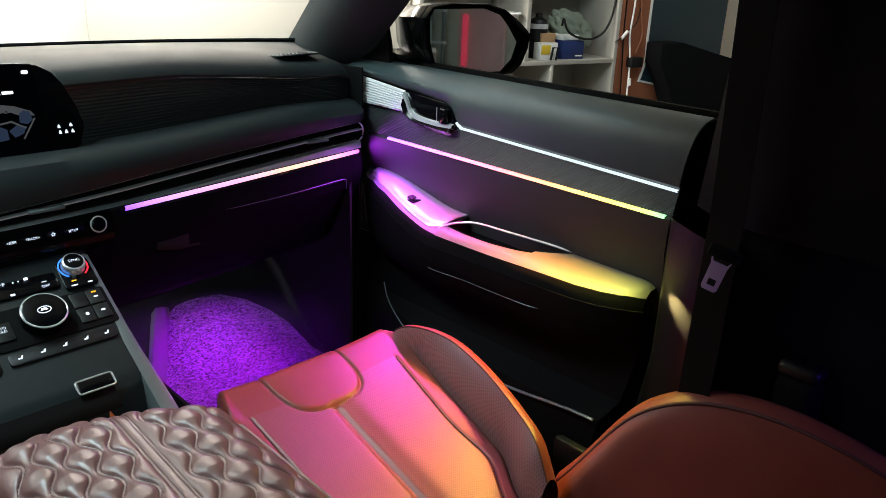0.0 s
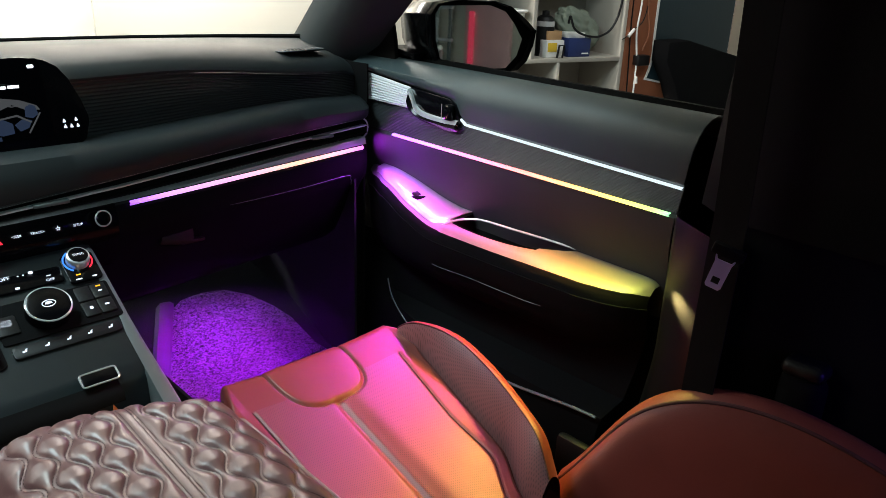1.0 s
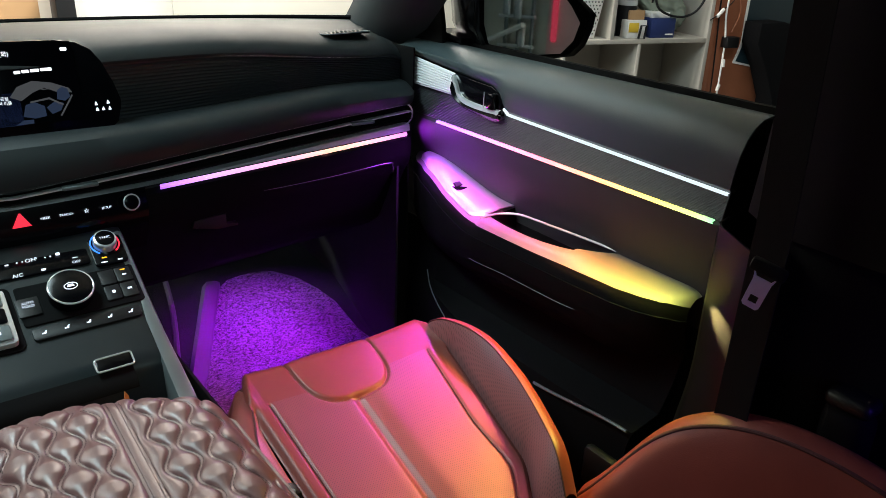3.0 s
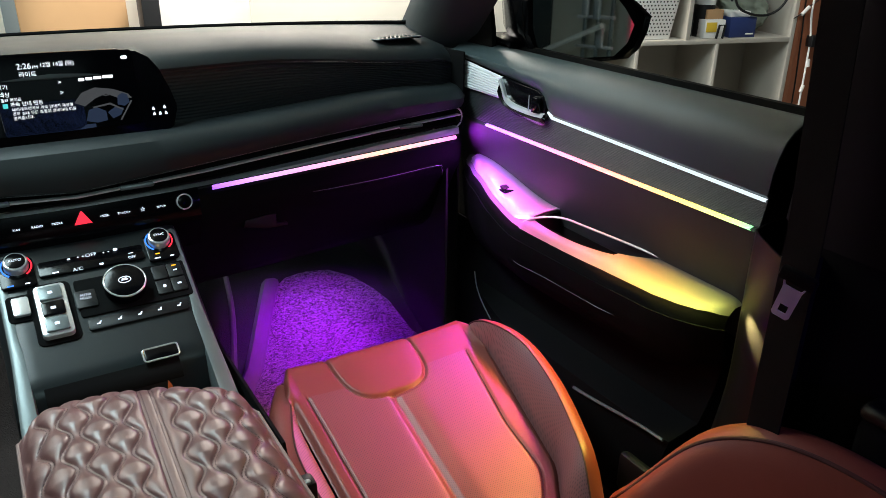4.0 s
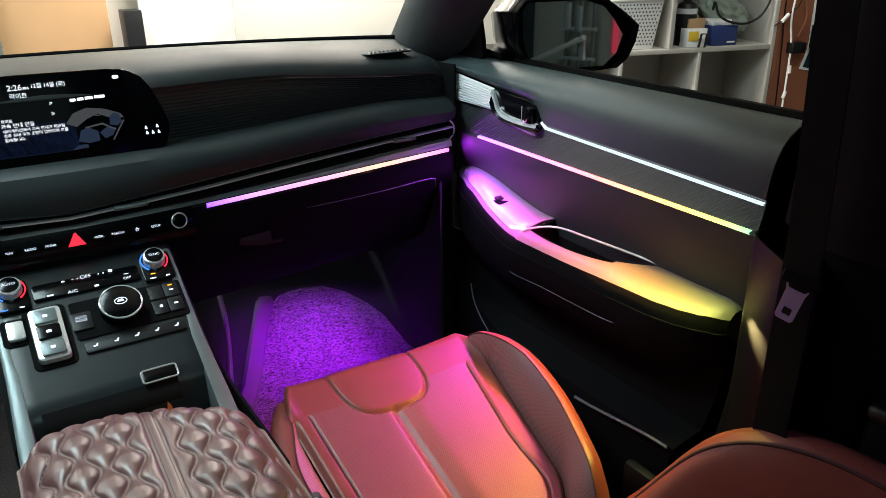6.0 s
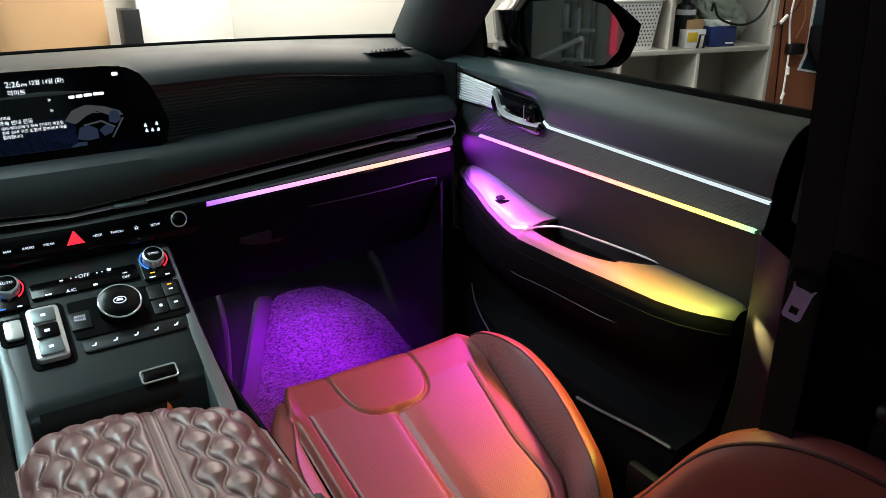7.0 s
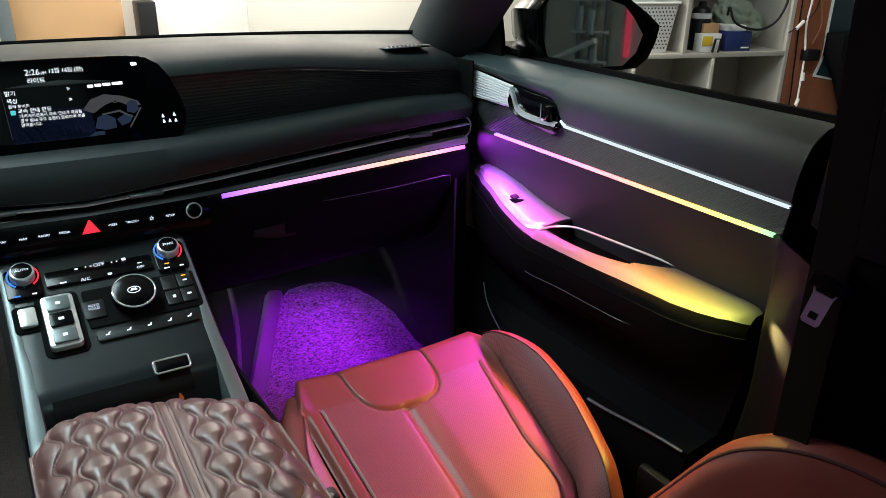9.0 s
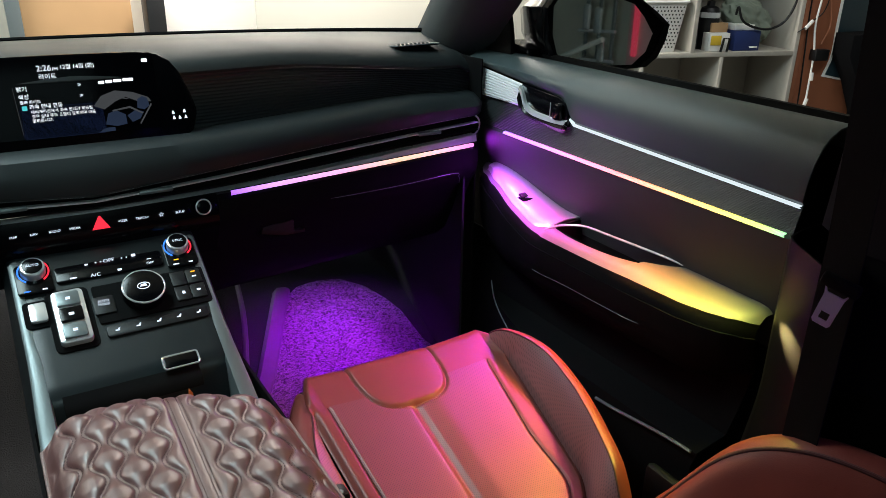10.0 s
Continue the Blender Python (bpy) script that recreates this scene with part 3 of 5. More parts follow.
for i in range(5):
    part("heater_symbol", plate([(-0.003, -0.002), (0.002, -0.002), (0.004, 0.003), (0.002, 0.003), (0.0, 0.0), (-0.003, 0.0)], cpose(-0.014 + i * 0.028, 0.896, 0.0045), 0.0004), M_ICON, console)

for s0 in (-1, 1):
    for i, w in enumerate((0.011, 0.008)):
        part("pod_symbol", plate(rounded(w * 0.8, 0.0022, 0.0008), cpose(0.101 * s0 - 0.011 + 0.022 * i, 0.9745, 0.0065), 0.0003), M_ICON if s0 > 0 or i else M_BLUE, console)
part("amber_lamp", plate(rounded(0.007, 0.002, 0.0008), cpose(0.092, 0.9815, 0.0065), 0.0003), M_AMBER, console, "small amber indicator")
part("amber_lamp", plate(rounded(0.007, 0.002, 0.0008), cpose(0.109, 0.9585, 0.0055), 0.0003), M_AMBER, console, "small amber indicator")
for x, y, w, h in ((0.109, 0.951, 0.008, 0.004), (0.087, 0.929, 0.006, 0.008), (0.109, 0.929, 0.008, 0.005), (0.035, 1.002, 0.008, 0.008), (-0.031, 1.0, 0.006, 0.004), (-0.052, 0.983, 0.012, 0.004), (0.011, 0.983, 0.008, 0.006), (0.055, 0.9915, 0.009, 0.002)):
    part("switch_symbol", plate(rounded(w * 0.75, h * 0.6, min(w, h) * 0.2), cpose(x, y, 0.0055), 0.0003), M_ICON, console)
for x in (-0.018, -0.011, 0.018, 0.025):
    part("fan_dot", disc(cpose(x, 1.001, 0.0048), 0.0011, 0.0003, 0, 10), M_ICON, console)
for i, wd in enumerate((0.009, 0.010, 0.009)):
    part("gear_symbol", plate(rounded(wd * 0.7, 0.0045, 0.001), cpose(-0.066, 0.949 - i * 0.023, 0.0156), 0.0003), M_ICON, gear)
part("gear_well", plate(rounded(0.056, 0.104, 0.010), cpose(-0.066, 0.926, 0.0004), 0.0018, 0.0005), M_BLACK, console, "black recess round the gear selector")
part("park_well", plate(rounded(0.034, 0.045, 0.006), cpose(-0.106, 0.942, 0.0004), 0.0018, 0.0005), M_BLACK, console)
part("cup_well", grid([[Vector((0.07, 0.725, 0)) + Vector((0.034 * math.cos(a), 0.034 * math.sin(a), z)) for a in [2 * math.pi * i / 24 for i in range(24)]] for z in (0.424, 0.392)], close_v=True), M_DARK, console)
tag = tagged(part("charging_tag", plate([(-0.006, -0.075), (0.004, -0.077), (0.003, 0.006), (-0.001, 0.014), (-0.003, 0.004)], pose(0.050, 0.775, 0.463, 80, 0, 10), 0.002), M_TAG), "small orange and white tag in the console tray", "tag")

# ---- quilted armrest ----
arm = thing("armrest_cushion", (-0.008, 0.4, 0.42), "quilted burgundy leather armrest with pale piping on the console", "armrest")
AX0, AX1, AY0 = -0.133, 0.101, 0.0


def arm_point(u, v):
    """u across 0..1, v from the front edge 0..1 to the back."""
    x = AX0 + (AX1 - AX0) * u
    front = 0.645 - 2.9 * (x + 0.068) ** 2 - 0.03 * (smooth(0.16, 0.0, u) ** 2 + smooth(0.88, 1.0, u) ** 2)
    y = front + (AY0 - front) * v
    e = min(u, 1 - u) * (AX1 - AX0)
    d = min(e, (front - y))
    z = 0.553 + 0.028 * (1 - (1 - min(1, d / 0.055)) ** 2.2)
    return x, y, z


QS, QA, QW, QH = 0.0205, 0.0058, 0.0577, 0.006


def quilt_line(j, y):
    """Distance of the j-th wavy seam from the middle band; neighbours run in opposite phase."""
    if j == 0:
        return 0.0
    sign = 1 if (j % 2 == 1) == (j < 0) else -1
    return (abs(j) - 0.24) * QS * (1 if j > 0 else -1) + sign * QA * math.cos(2 * math.pi * (y - 0.518) / QW)


def quilt_mid(y):
    return -0.005 - 0.03 * (0.584 - y)


def quilt(x, y):
    xc = x - quilt_mid(y)
    if abs(xc) < QH:
        return 0.0016 * math.cos(math.pi * xc / QH / 2) ** 0.5
    q = (abs(xc) - QH) * (1 if xc > 0 else -1)
    k = int(math.floor(q / QS))
    lines = [quilt_line(j, y) for j in range(k - 2, k + 5)]
    lo = max([p for p in lines if p <= q], default=q)
    hi = min([p for p in lines if p > q], default=q + QS)
    w = max(hi - lo, 1e-4)
    m = min(q - lo, hi - q)
    flat = 0.0016
    if m < flat:
        return 0.0006
    f = (q - lo - flat) / max(w - 2 * flat, 1e-4)
    return 0.0006 + 0.0036 * min(1.35, w / QS) * (4 * f * (1 - f)) ** 0.6


rows = []
for v in span(0, 1, 420):
    r = []
    for u in span(0, 1, 230):
        x, y, z = arm_point(u, v)
        e = min(u, 1 - u) * 0.245
        k = smooth(0.0, 0.012, min(e, v * 0.6))
        r.append((x, y, z + quilt(x, y) * k))
    rows.append(r)
part("quilted_top", grid(rows), M_QUILT, arm, "burgundy leather quilted in wavy columns")
edge = [arm_point(0, v) for v in span(1, 0, 40)] + [arm_point(u, 0) for u in span(0.01, 0.99, 40)] + [arm_point(1, v) for v in span(0, 1, 40)]
part("piping", tube([(x, y, z + 0.001) for x, y, z in edge], 0.0019), M_PIPE, arm, "pale piping along the edge")
lines = bmesh.new()
for sgn in (-1, 1):
    for j in range(0, 6):
        for side in (-0.0017, 0.0017):
            y = 0.12
            while y < 0.60:
                p = []
                for yy in (y, y + 0.0026):
                    q = quilt_line(sgn * j, yy) + sgn * QH + side
                    x = q + quilt_mid(yy)
                    u = (x - AX0) / (AX1 - AX0)
                    if 0.06 < u < 0.94:
                        front = 0.645 - 2.9 * (x + 0.068) ** 2 - 0.03 * (smooth(0.16, 0.0, u) ** 2 + smooth(0.88, 1.0, u) ** 2)
                        v = (front - yy) / front
                        if v > 0.02:
                            _, _, z = arm_point(u, v)
                            p.append(Vector((x, yy, z + quilt(x, yy) + 0.0003)))
                if len(p) == 2:
                    a, b = p
                    w = Vector((0.0005, 0, 0))
                    lines.faces.new([lines.verts.new(k) for k in (a - w, a + w, b + w, b - w)])
                y += 0.0042
tagged(part("quilt_stitching", lines, M_THREAD, arm, "dark thread stitches along the quilting", smooth=False), kind="stuff")
part("side_skirt", grid([[(x, y, z), (x * 1.01, y, z - 0.03), (x * 0.97, y, z - 0.14)] for x, y, z in edge]), M_LEATHER, arm)

clip = thing("belt_clip", (0.122, 0.445, 0.48), "small black clip with a chrome stud beside the armrest", "clip")
part("clip_body", block((0.122, 0.445, 0.498), (0.016, 0.022, 0.036), 0.005), M_DARK, clip)
part("clip_stud", disc(pose(0.120, 0.440, 0.514), 0.0038, 0.003, 0.001, 20), M_RAIL, clip, "chrome stud")

# ---- passenger seat ----
seat = thing("passenger_seat", (0.39, 0.5, 0.1), "burgundy leather car seat with reclined backrest", "seat")


def seat_base(y):
    return 0.372 + (y - 0.733) * 0.22


def groove(d, w=0.006, depth=0.008):
    return -depth * math.exp(-(d / w) ** 2)


def crease_in(y):
    return 0.214


def crease_out(y):
    """Seam between the cushion and its outer bolster; it draws in at the back."""
    return 0.433 + 0.187 * y - 0.03 * smooth(0.52, 0.43, y)


def welt_out(y):
    return crease_out(y) - 0.041 + 0.013 * smooth(0.62, 0.5, y)


def welt_in(y):
    return crease_in(y) + 0.031


PAD_X, PAD_Y = 0.383, 0.842


def pad_r(x, y):
    return (abs((x - PAD_X) / 0.077) ** 3.2 + abs((y - PAD_Y) / 0.107) ** 3.2) ** (1 / 3.2)


def seat_z(x, y):
    c0, c1 = crease_in(y), crease_out(y)
    f = (x - c0) / (c1 - c0)
    z = seat_base(y) + 0.010 * abs(2 * f - 1) ** 2 - 0.004
    z -= 0.010 * (smooth(0.018, 0.0, x - c0) ** 2 + smooth(0.012, 0.0, c1 - x) ** 2)
    z += (groove(x - welt_out(y), 0.0028, 0.003) + groove(x - welt_in(y), 0.0028, 0.003)) * smooth(0.775, 0.765, y)
    if y < 0.76:
        d = x - (0.372 + 0.05 * (y - 0.65))
        z += (groove(d, 0.007, 0.007) + groove(d - 0.012, 0.016, 0.004)) * smooth(0.745, 0.725, y)
    r = pad_r(x, y)
    return z + groove((r - 1) * 0.08, 0.0026, 0.0045) + (0.003 * (1 - r ** 4) if r < 1 else 0)


def cushion_point(i, j, n):
    f, v = j / n, i / n
    if v < 0.8:
        y, drop = 0.40 + (0.828 - 0.40) * v / 0.8, 0
    else:
        a = (v - 0.8) / 0.2
        y = 0.828 + 0.036 * math.sin(min(1, a * 2) * math.pi / 2) - 0.03 * max(0, a - 0.5)
        drop = 0.036 * (1 - math.cos(min(1, a * 2) * math.pi / 2)) + max(0, a - 0.5) * 0.4
    yc = min(y, 0.86)
    c0, c1 = crease_in(yc), crease_out(yc)
    x = c0 + (c1 - c0) * f
    y -= 0.9 * max(0, abs(f - 0.5) - 0.43) * smooth(0.74, 0.84, y)
    return x, y, seat_z(x, min(yc, 0.85)) - drop


def region(x, y):
    if pad_r(x, y) < 1:
        return "front_pad"
    if y > 0.772:
        return "front_edge" if x > PAD_X else "inner_front_edge"
    if x > welt_out(y):
        return "outer_insert"
    if x < welt_in(y):
        return "inner_insert"
    return "seat_insert"


N = 240
pts = [[cushion_point(i, j, N) for j in range(N + 1)] for i in range(N + 1)]
pieces = {}
for i in range(N):
    for j in range(N):
        x, y, z = pts[i][j]
        pieces.setdefault(region(x, y), []).append((i, j))
cushion = None
for name, cells in sorted(pieces.items(), key=lambda kv: kv[0] != "front_edge"):
    bm, made = bmesh.new(), {}
    for i, j in cells:
        q = []
        for k in ((i, j), (i, j + 1), (i + 1, j + 1), (i + 1, j)):
            if k not in made:
                made[k] = bm.verts.new(pts[k[0]][k[1]])
            q.append(made[k])
        bm.faces.new(q)
    perf = name == "seat_insert"
    part(name, bm, M_PERF if perf else M_LEATHER, seat, "perforated burgundy leather" if perf else "smooth burgundy leather")
# raised side bolsters: a perforated inner face up to the piping, smooth leather over the outside
WING = [(0.400, 0.498, 0.345), (0.44, 0.513, 0.391), (0.50, 0.539, 0.402), (0.55, 0.558, 0.409), (0.60, 0.573, 0.416), (0.66, 0.584, 0.425), (0.70, 0.584, 0.430),
        (0.74, 0.578, 0.431), (0.78, 0.573, 0.423), (0.81, 0.572, 0.405), (0.83, 0.578, 0.380), (0.845, 0.585, 0.345)]
wing = [q for q in curve_pts([(x, y, z) for y, x, z in WING], 8)]
faces, outers, welts = [], [], []
for x, y, z in wing:
    cx, cz = min(crease_out(y), x - 0.006), min(seat_base(min(y, 0.83)) - 0.014, z - 0.01)
    bx, bz = cx + 0.25 * (x - cx) - 0.004 * smooth(0.83, 0.75, y), cz + 0.66 * (z - cz)
    faces.append([((1 - t) ** 2 * cx + 2 * t * (1 - t) * bx + t * t * x, y, (1 - t) ** 2 * cz + 2 * t * (1 - t) * bz + t * t * z) for t in span(0, 1, 14)])
    k = 1 - 0.55 * smooth(0.76, 0.845, y)
    outers.append([(x, y, z), (x + 0.008 * k, y + 0.001, z + 0.001), (x + 0.018 * k, y + 0.002, z - 0.004), (x + 0.027 * k, y + 0.003, z - 0.014), (x + 0.033 * k, y + 0.003, z - 0.03),
                   (x + 0.036 * k, y + 0.002, z - 0.06), (x + 0.034 * k, y, z - 0.10), (x + 0.02 * k, y, 0.16)])
    welts.append((x, y, z + 0.0006))


def across(p):
    """The inner side mirrors the outer one, but stays low."""
    x, y, z = p
    low = seat_base(min(y, 0.83)) - 0.012
    return crease_in(y) - (x - crease_out(y)), y, z if z < low else low + 0.3 * (z - low)


part("outer_bolster", grid(faces), M_WING_SHEEN, seat, "perforated burgundy leather")
part("outer_bolster_side", grid(outers), M_LEATHER, seat, "smooth burgundy leather")
part("inner_bolster", grid([[across(p) for p in r] for r in faces]), M_WING_SHEEN, seat, "perforated burgundy leather")
part("inner_bolster_side", grid([[across(p) for p in r] for r in outers]), M_LEATHER, seat, "smooth burgundy leather")
part("bolster_piping", tube(welts, 0.0014, 6), M_THREAD, seat, "dark piping along the bolster")
part("bolster_piping", tube([across(p) for p in welts], 0.0014, 6), M_THREAD, seat, "dark piping along the bolster")
part("side_seam", tube([(r[5][0] + 0.0005, r[5][1], r[5][2]) for r in outers[8:-20]], 0.0007, 5), M_RAIL, seat, "pale stitched seam")
for fn, sd in ((welt_out, 1), (welt_in, -1)):
    line = [(fn(y), y, seat_z(fn(y), y) + 0.0012) for y in span(0.44, 0.765, 36)]
    x1, y1, z1 = line[-1]
    line += [(x1 + sd * 0.004, y1 + 0.010, z1 + 0.003), (x1 + sd * 0.014, y1 + 0.016, z1 + 0.004), (x1 + sd * 0.03, y1 + 0.012, z1 + 0.002)]
    part("insert_piping", tube(line, 0.0010, 6), M_THREAD, seat, "dark stitched piping")
part("seat_adjuster", block((0.655, 0.42, 0.27), (0.02, 0.16, 0.07), 0.012), M_DARK, seat, "dark plastic side cover")
part("seat_frame", block((0.39, 0.56, 0.19), (0.40, 0.5, 0.16), 0.02), M_BLACK, seat, "black seat base")
# reclined backrest


def key(y, points):
    """Smoothed look-up in a table that runs from the front to the back."""
    total = 0.0
    for k in range(-3, 4):
        q = min(points[0][0], max(points[-1][0], y + 0.012 * k))
        for (a, p), (b, r) in zip(points, points[1:]):
            if q >= b:
                total += p + (r - p) * (a - q) / (a - b)
                break
    return total / 7


RIM_X = [(0.43, 0.535), (0.413, 0.573), (0.387, 0.603), (0.36, 0.618), (0.32, 0.632), (0.28, 0.639), (0.24, 0.647), (0.20, 0.651), (0.10, 0.655), (0.0, 0.655), (-0.5, 0.62)]
RIM_Z = [(0.43, 0.270), (0.413, 0.312), (0.387, 0.380), (0.36, 0.424), (0.32, 0.456), (0.28, 0.479), (0.24, 0.490), (0.20, 0.497), (0.15, 0.500), (0.10, 0.497), (0.04, 0.488), (-0.1, 0.452), (-0.5, 0.33)]
EDGE_X = [(0.43, 0.45), (0.387, 0.50), (0.346, 0.535), (0.29, 0.56), (0.20, 0.585), (0.0, 0.595), (-0.5, 0.57)]
parts_rows = {"backrest_center": [], "bolster_inside": [], "bolster_outside": []}
rim_line, seam_line = [], []
for y in span(0.43, -0.5, 90):
    rx, rz, ex = key(y, RIM_X), key(y, RIM_Z), key(y, EDGE_X)
    zc = 0.25 + 0.03 * smooth(0.40, 0.2, y) - 0.05 * smooth(0.405, 0.43, y) - 0.25 * max(0, 0.05 - y)
    cen = [(0.395 + (ex - 0.395) * t, y, zc + 0.008 * (1 - t * t) - 0.006 * smooth(0.9, 1, t)) for t in span(-1, 1, 17)]
    ins = [(ex + (rx - ex) * t, y, zc - 0.006 + (rz - zc + 0.006) * (smooth(0, 1, t) * 0.5 + 0.5 * t)) for t in span(0, 1, 12)]
    out = [(rx + 0.05 * math.sin(a), y + 0.012 * math.sin(a), rz - 0.002 + 0.014 * math.sin(2 * a) - 0.03 * (1 - math.cos(a))) for a in span(0, 1.57, 12)]
    out += [(out[-1][0], y, out[-1][2] - 0.06), (out[-1][0] - 0.02, y, 0.27)]
    parts_rows["backrest_center"].append(cen)
    parts_rows["bolster_inside"].append(ins)
    parts_rows["bolster_outside"].append(out)
    rim_line.append((rx, y, rz - 0.001))
    seam_line.append((ex, y, zc - 0.006))
for name, rws in parts_rows.items():
    part(name, grid(rws), M_LEATHER, seat, "reclined backrest in burgundy leather")
    if name != "backrest_center":
        part("inner_" + name, grid([[(0.79 - x, y, z) for x, y, z in r] for r in rws]), M_LEATHER, seat)
part("backrest_piping", tube(rim_line, 0.003, 8), M_THREAD, seat, "dark piping along the backrest bolster")
part("backrest_seam", tube(seam_line, 0.002, 6), M_THREAD, seat)

# ---- passenger door ----
door = thing("passenger_door", (0.78, 0.8, 0.1), "dark front passenger door trim with light strip and armrest", "car door")
YS = span(0.392, 1.19, 90)


def dx(y):
    return 0.745 + 0.02 * (y - 0.40)


def slant(y, z):
    """The door's rear edge leans back towards the top."""
    return y + (0.14 * (0.70 - z) + 0.006) * smooth(0.60, 0.392, y)


def pad_low(y):
    """Lower edge of the padded door top; it steps up over the opener."""
    low = 0.749 - 0.03 * max(0, 0.845 - y)
    high = 0.786 + 0.09 * (y - 0.89)
    return low + (high - low) * smooth(0.842, 0.885, y)


def sheet(name, prof, mat, label="", ys=YS, thick=0.003, sm=True, parent=None):
    return part(name, grid([[(dx(y) + ox, slant(y, z), z) for ox, z in prof(y)] for y in ys], thick), mat, parent or door, label, sm)


def pad_prof(y):
    z0, z1 = 0.836, pad_low(y)
    h = z0 - z1
    return [(0.075, 0.79), (0.07, 0.828), (0.058, z0), (0.045, z0 + 0.002), (0.025, z0 - 0.002), (0.010, z0 - 0.012), (0.001, z0 - 0.12 * h - 0.012), (-0.004, z0 - 0.4 * h - 0.004), (-0.005, z0 - 0.65 * h),
            (-0.002, z1 + 0.005), (0.004, z1), (0.014, z1)]


sheet("upper_pad", pad_prof, M_DOORPAD, "dark padded door top")
sheet("sill_seal", lambda y: [(0.085, 0.832), (0.083, 0.842), (0.068, 0.843), (0.066, 0.834)], M_BLACK, "black rubber window seal")
sheet("ribbed_trim", lambda y: [(0.006 + (0.0007 if j % 2 else 0), min(pad_low(y), 0.753) - (min(pad_low(y), 0.753) - 0.692) * j / 40) for j in range(41)], M_DOORTRIM, "dark ribbed trim strip", sm=False)
M_WHITELED = glow("white_light_strip", (0.82, 0.95, 1.0), 1.1)
sheet("upper_light_strip", lambda y: [(0.004, pad_low(y) - 0.0005), (-0.001, pad_low(y) - 0.0012), (-0.002, pad_low(y) - 0.0038), (0.004, pad_low(y) - 0.0052)], M_WHITELED, "slim white light strip", span(0.394, 0.856, 40), 0.001)
M_LED = strip_glow("door_light_strip", 1, 1.054, 0.408, HUES, 1.6)
sheet("light_strip", lambda y: [(0.005, 0.6925), (-0.001, 0.6915), (-0.002, 0.688), (0.004, 0.685)], M_LED, "glowing violet to yellow light strip", span(0.402, 1.054, 50), 0.001)
sheet("middle_panel", lambda y: [(0.008, 0.692), (0.004, 0.686), (0.006, 0.67), (0.016, 0.63), (0.028, 0.60), (0.038, 0.57), (0.045, 0.54), (0.05, 0.50)], M_MIDPAD, "dark padded middle panel")
# front corner trim in bright ribbed metal, and the opener
sheet("bright_corner_trim", lambda y: [(-0.002 + (0.0026 if j % 2 else 0), pad_low(y) - 0.001 - (pad_low(y) - 0.753) * j / 20) for j in range(21)], M_SILVER, "bright ribbed metal corner trim", span(0.995, 1.185, 20), 0.002, False)
SIDE = Matrix(((0, 0, -1, 0.7615), (1, 0, 0, 0), (0, 1, 0, 0), (0, 0, 0, 1)))
opener = part("door_opener", plate([(0.992, 0.795), (0.94, 0.792), (0.885, 0.789), (0.866, 0.782), (0.858, 0.768), (0.857, 0.742), (0.872, 0.735), (0.955, 0.739), (0.975, 0.75), (0.993, 0.77)], SIDE, 0.012, 0.001), M_GLOSS, door, "gloss black door opener recess")
part("opener_rim", grid([[(0.7475 + ox, y, z + oz) for ox, oz in ((0.004, 0.005), (-0.003, 0.003), (-0.004, -0.002), (0.004, -0.005))] for _, y, z in curve_pts([(0, 0.993, 0.789), (0, 0.982, 0.775), (0, 0.972, 0.758), (0, 0.95, 0.749), (0, 0.90, 0.746), (0, 0.858, 0.7475)])], 0.001), M_CHROME, opener, "curved chrome surround")
part("opener_flare", grid([[(0.749, y, z1), (0.744, y, (z0 + z1) / 2), (0.750, y, z0)] for (_, y, z0), (_, _, z1) in zip(curve_pts([(0, 0.996, 0.752), (0, 0.975, 0.742), (0, 0.94, 0.735), (0, 0.87, 0.731), (0, 0.858, 0.742)]), curve_pts([(0, 0.993, 0.786), (0, 0.972, 0.756), (0, 0.95, 0.747), (0, 0.90, 0.744), (0, 0.858, 0.746)]))], 0.002), M_GLOSS, opener, "glossy lower lip")
part("opener_lever", block((0.744, 0.878, 0.765), (0.012, 0.022, 0.03), 0.005), M_GLOSS, opener)
part("lever_edge", tube([(0.7375, 0.891, 0.780), (0.7375, 0.891, 0.752)], 0.0009, 6), M_CHROME, opener)


# armrest
def table(y, pts):
    for (a, p), (b, q) in zip(pts, pts[1:]):
        if y <= b:
            return p + (q - p) * (0.5 * smooth(a, b, y) + 0.5 * max(0, y - a) / (b - a))
    return pts[-1][1]


def arm_in(y):
    return table(y, [(0.425, 0.752), (0.437, 0.733), (0.46, 0.716), (0.49, 0.705), (0.53, 0.697), (0.63, 0.692), (0.72, 0.690), (0.84, 0.688), (0.95, 0.700), (1.04, 0.717), (1.10, 0.740), (1.14, 0.765)])


def arm_z(y):
    return 0.571 + 0.044 * smooth(0.86, 1.08, y) - 0.01 * smooth(0.45, 0.40, y)


def arm_out(y):
    return dx(y) + 0.044 - 0.012 * smooth(0.95, 1.1, y)


def arm_row(y, x1):
    x0, z = arm_in(y), arm_z(y)
    w = x1 - x0
    p, q, t = min(0.018, w * 0.3), min(0.008, w * 0.14), min(0.002, w * 0.03)
    return [(x1, y, z - 0.004 - 0.004 * (w < 0.05)), (x0 + w * 0.7, y, z - 0.004 - 0.004 * (w < 0.05)), (x0 + w * 0.45, y, z - 0.009), (x0 + p, y, z - 0.013), (x0 + q, y, z - 0.019), (x0 + t, y, z - 0.028), (x0, y, z - 0.042)]


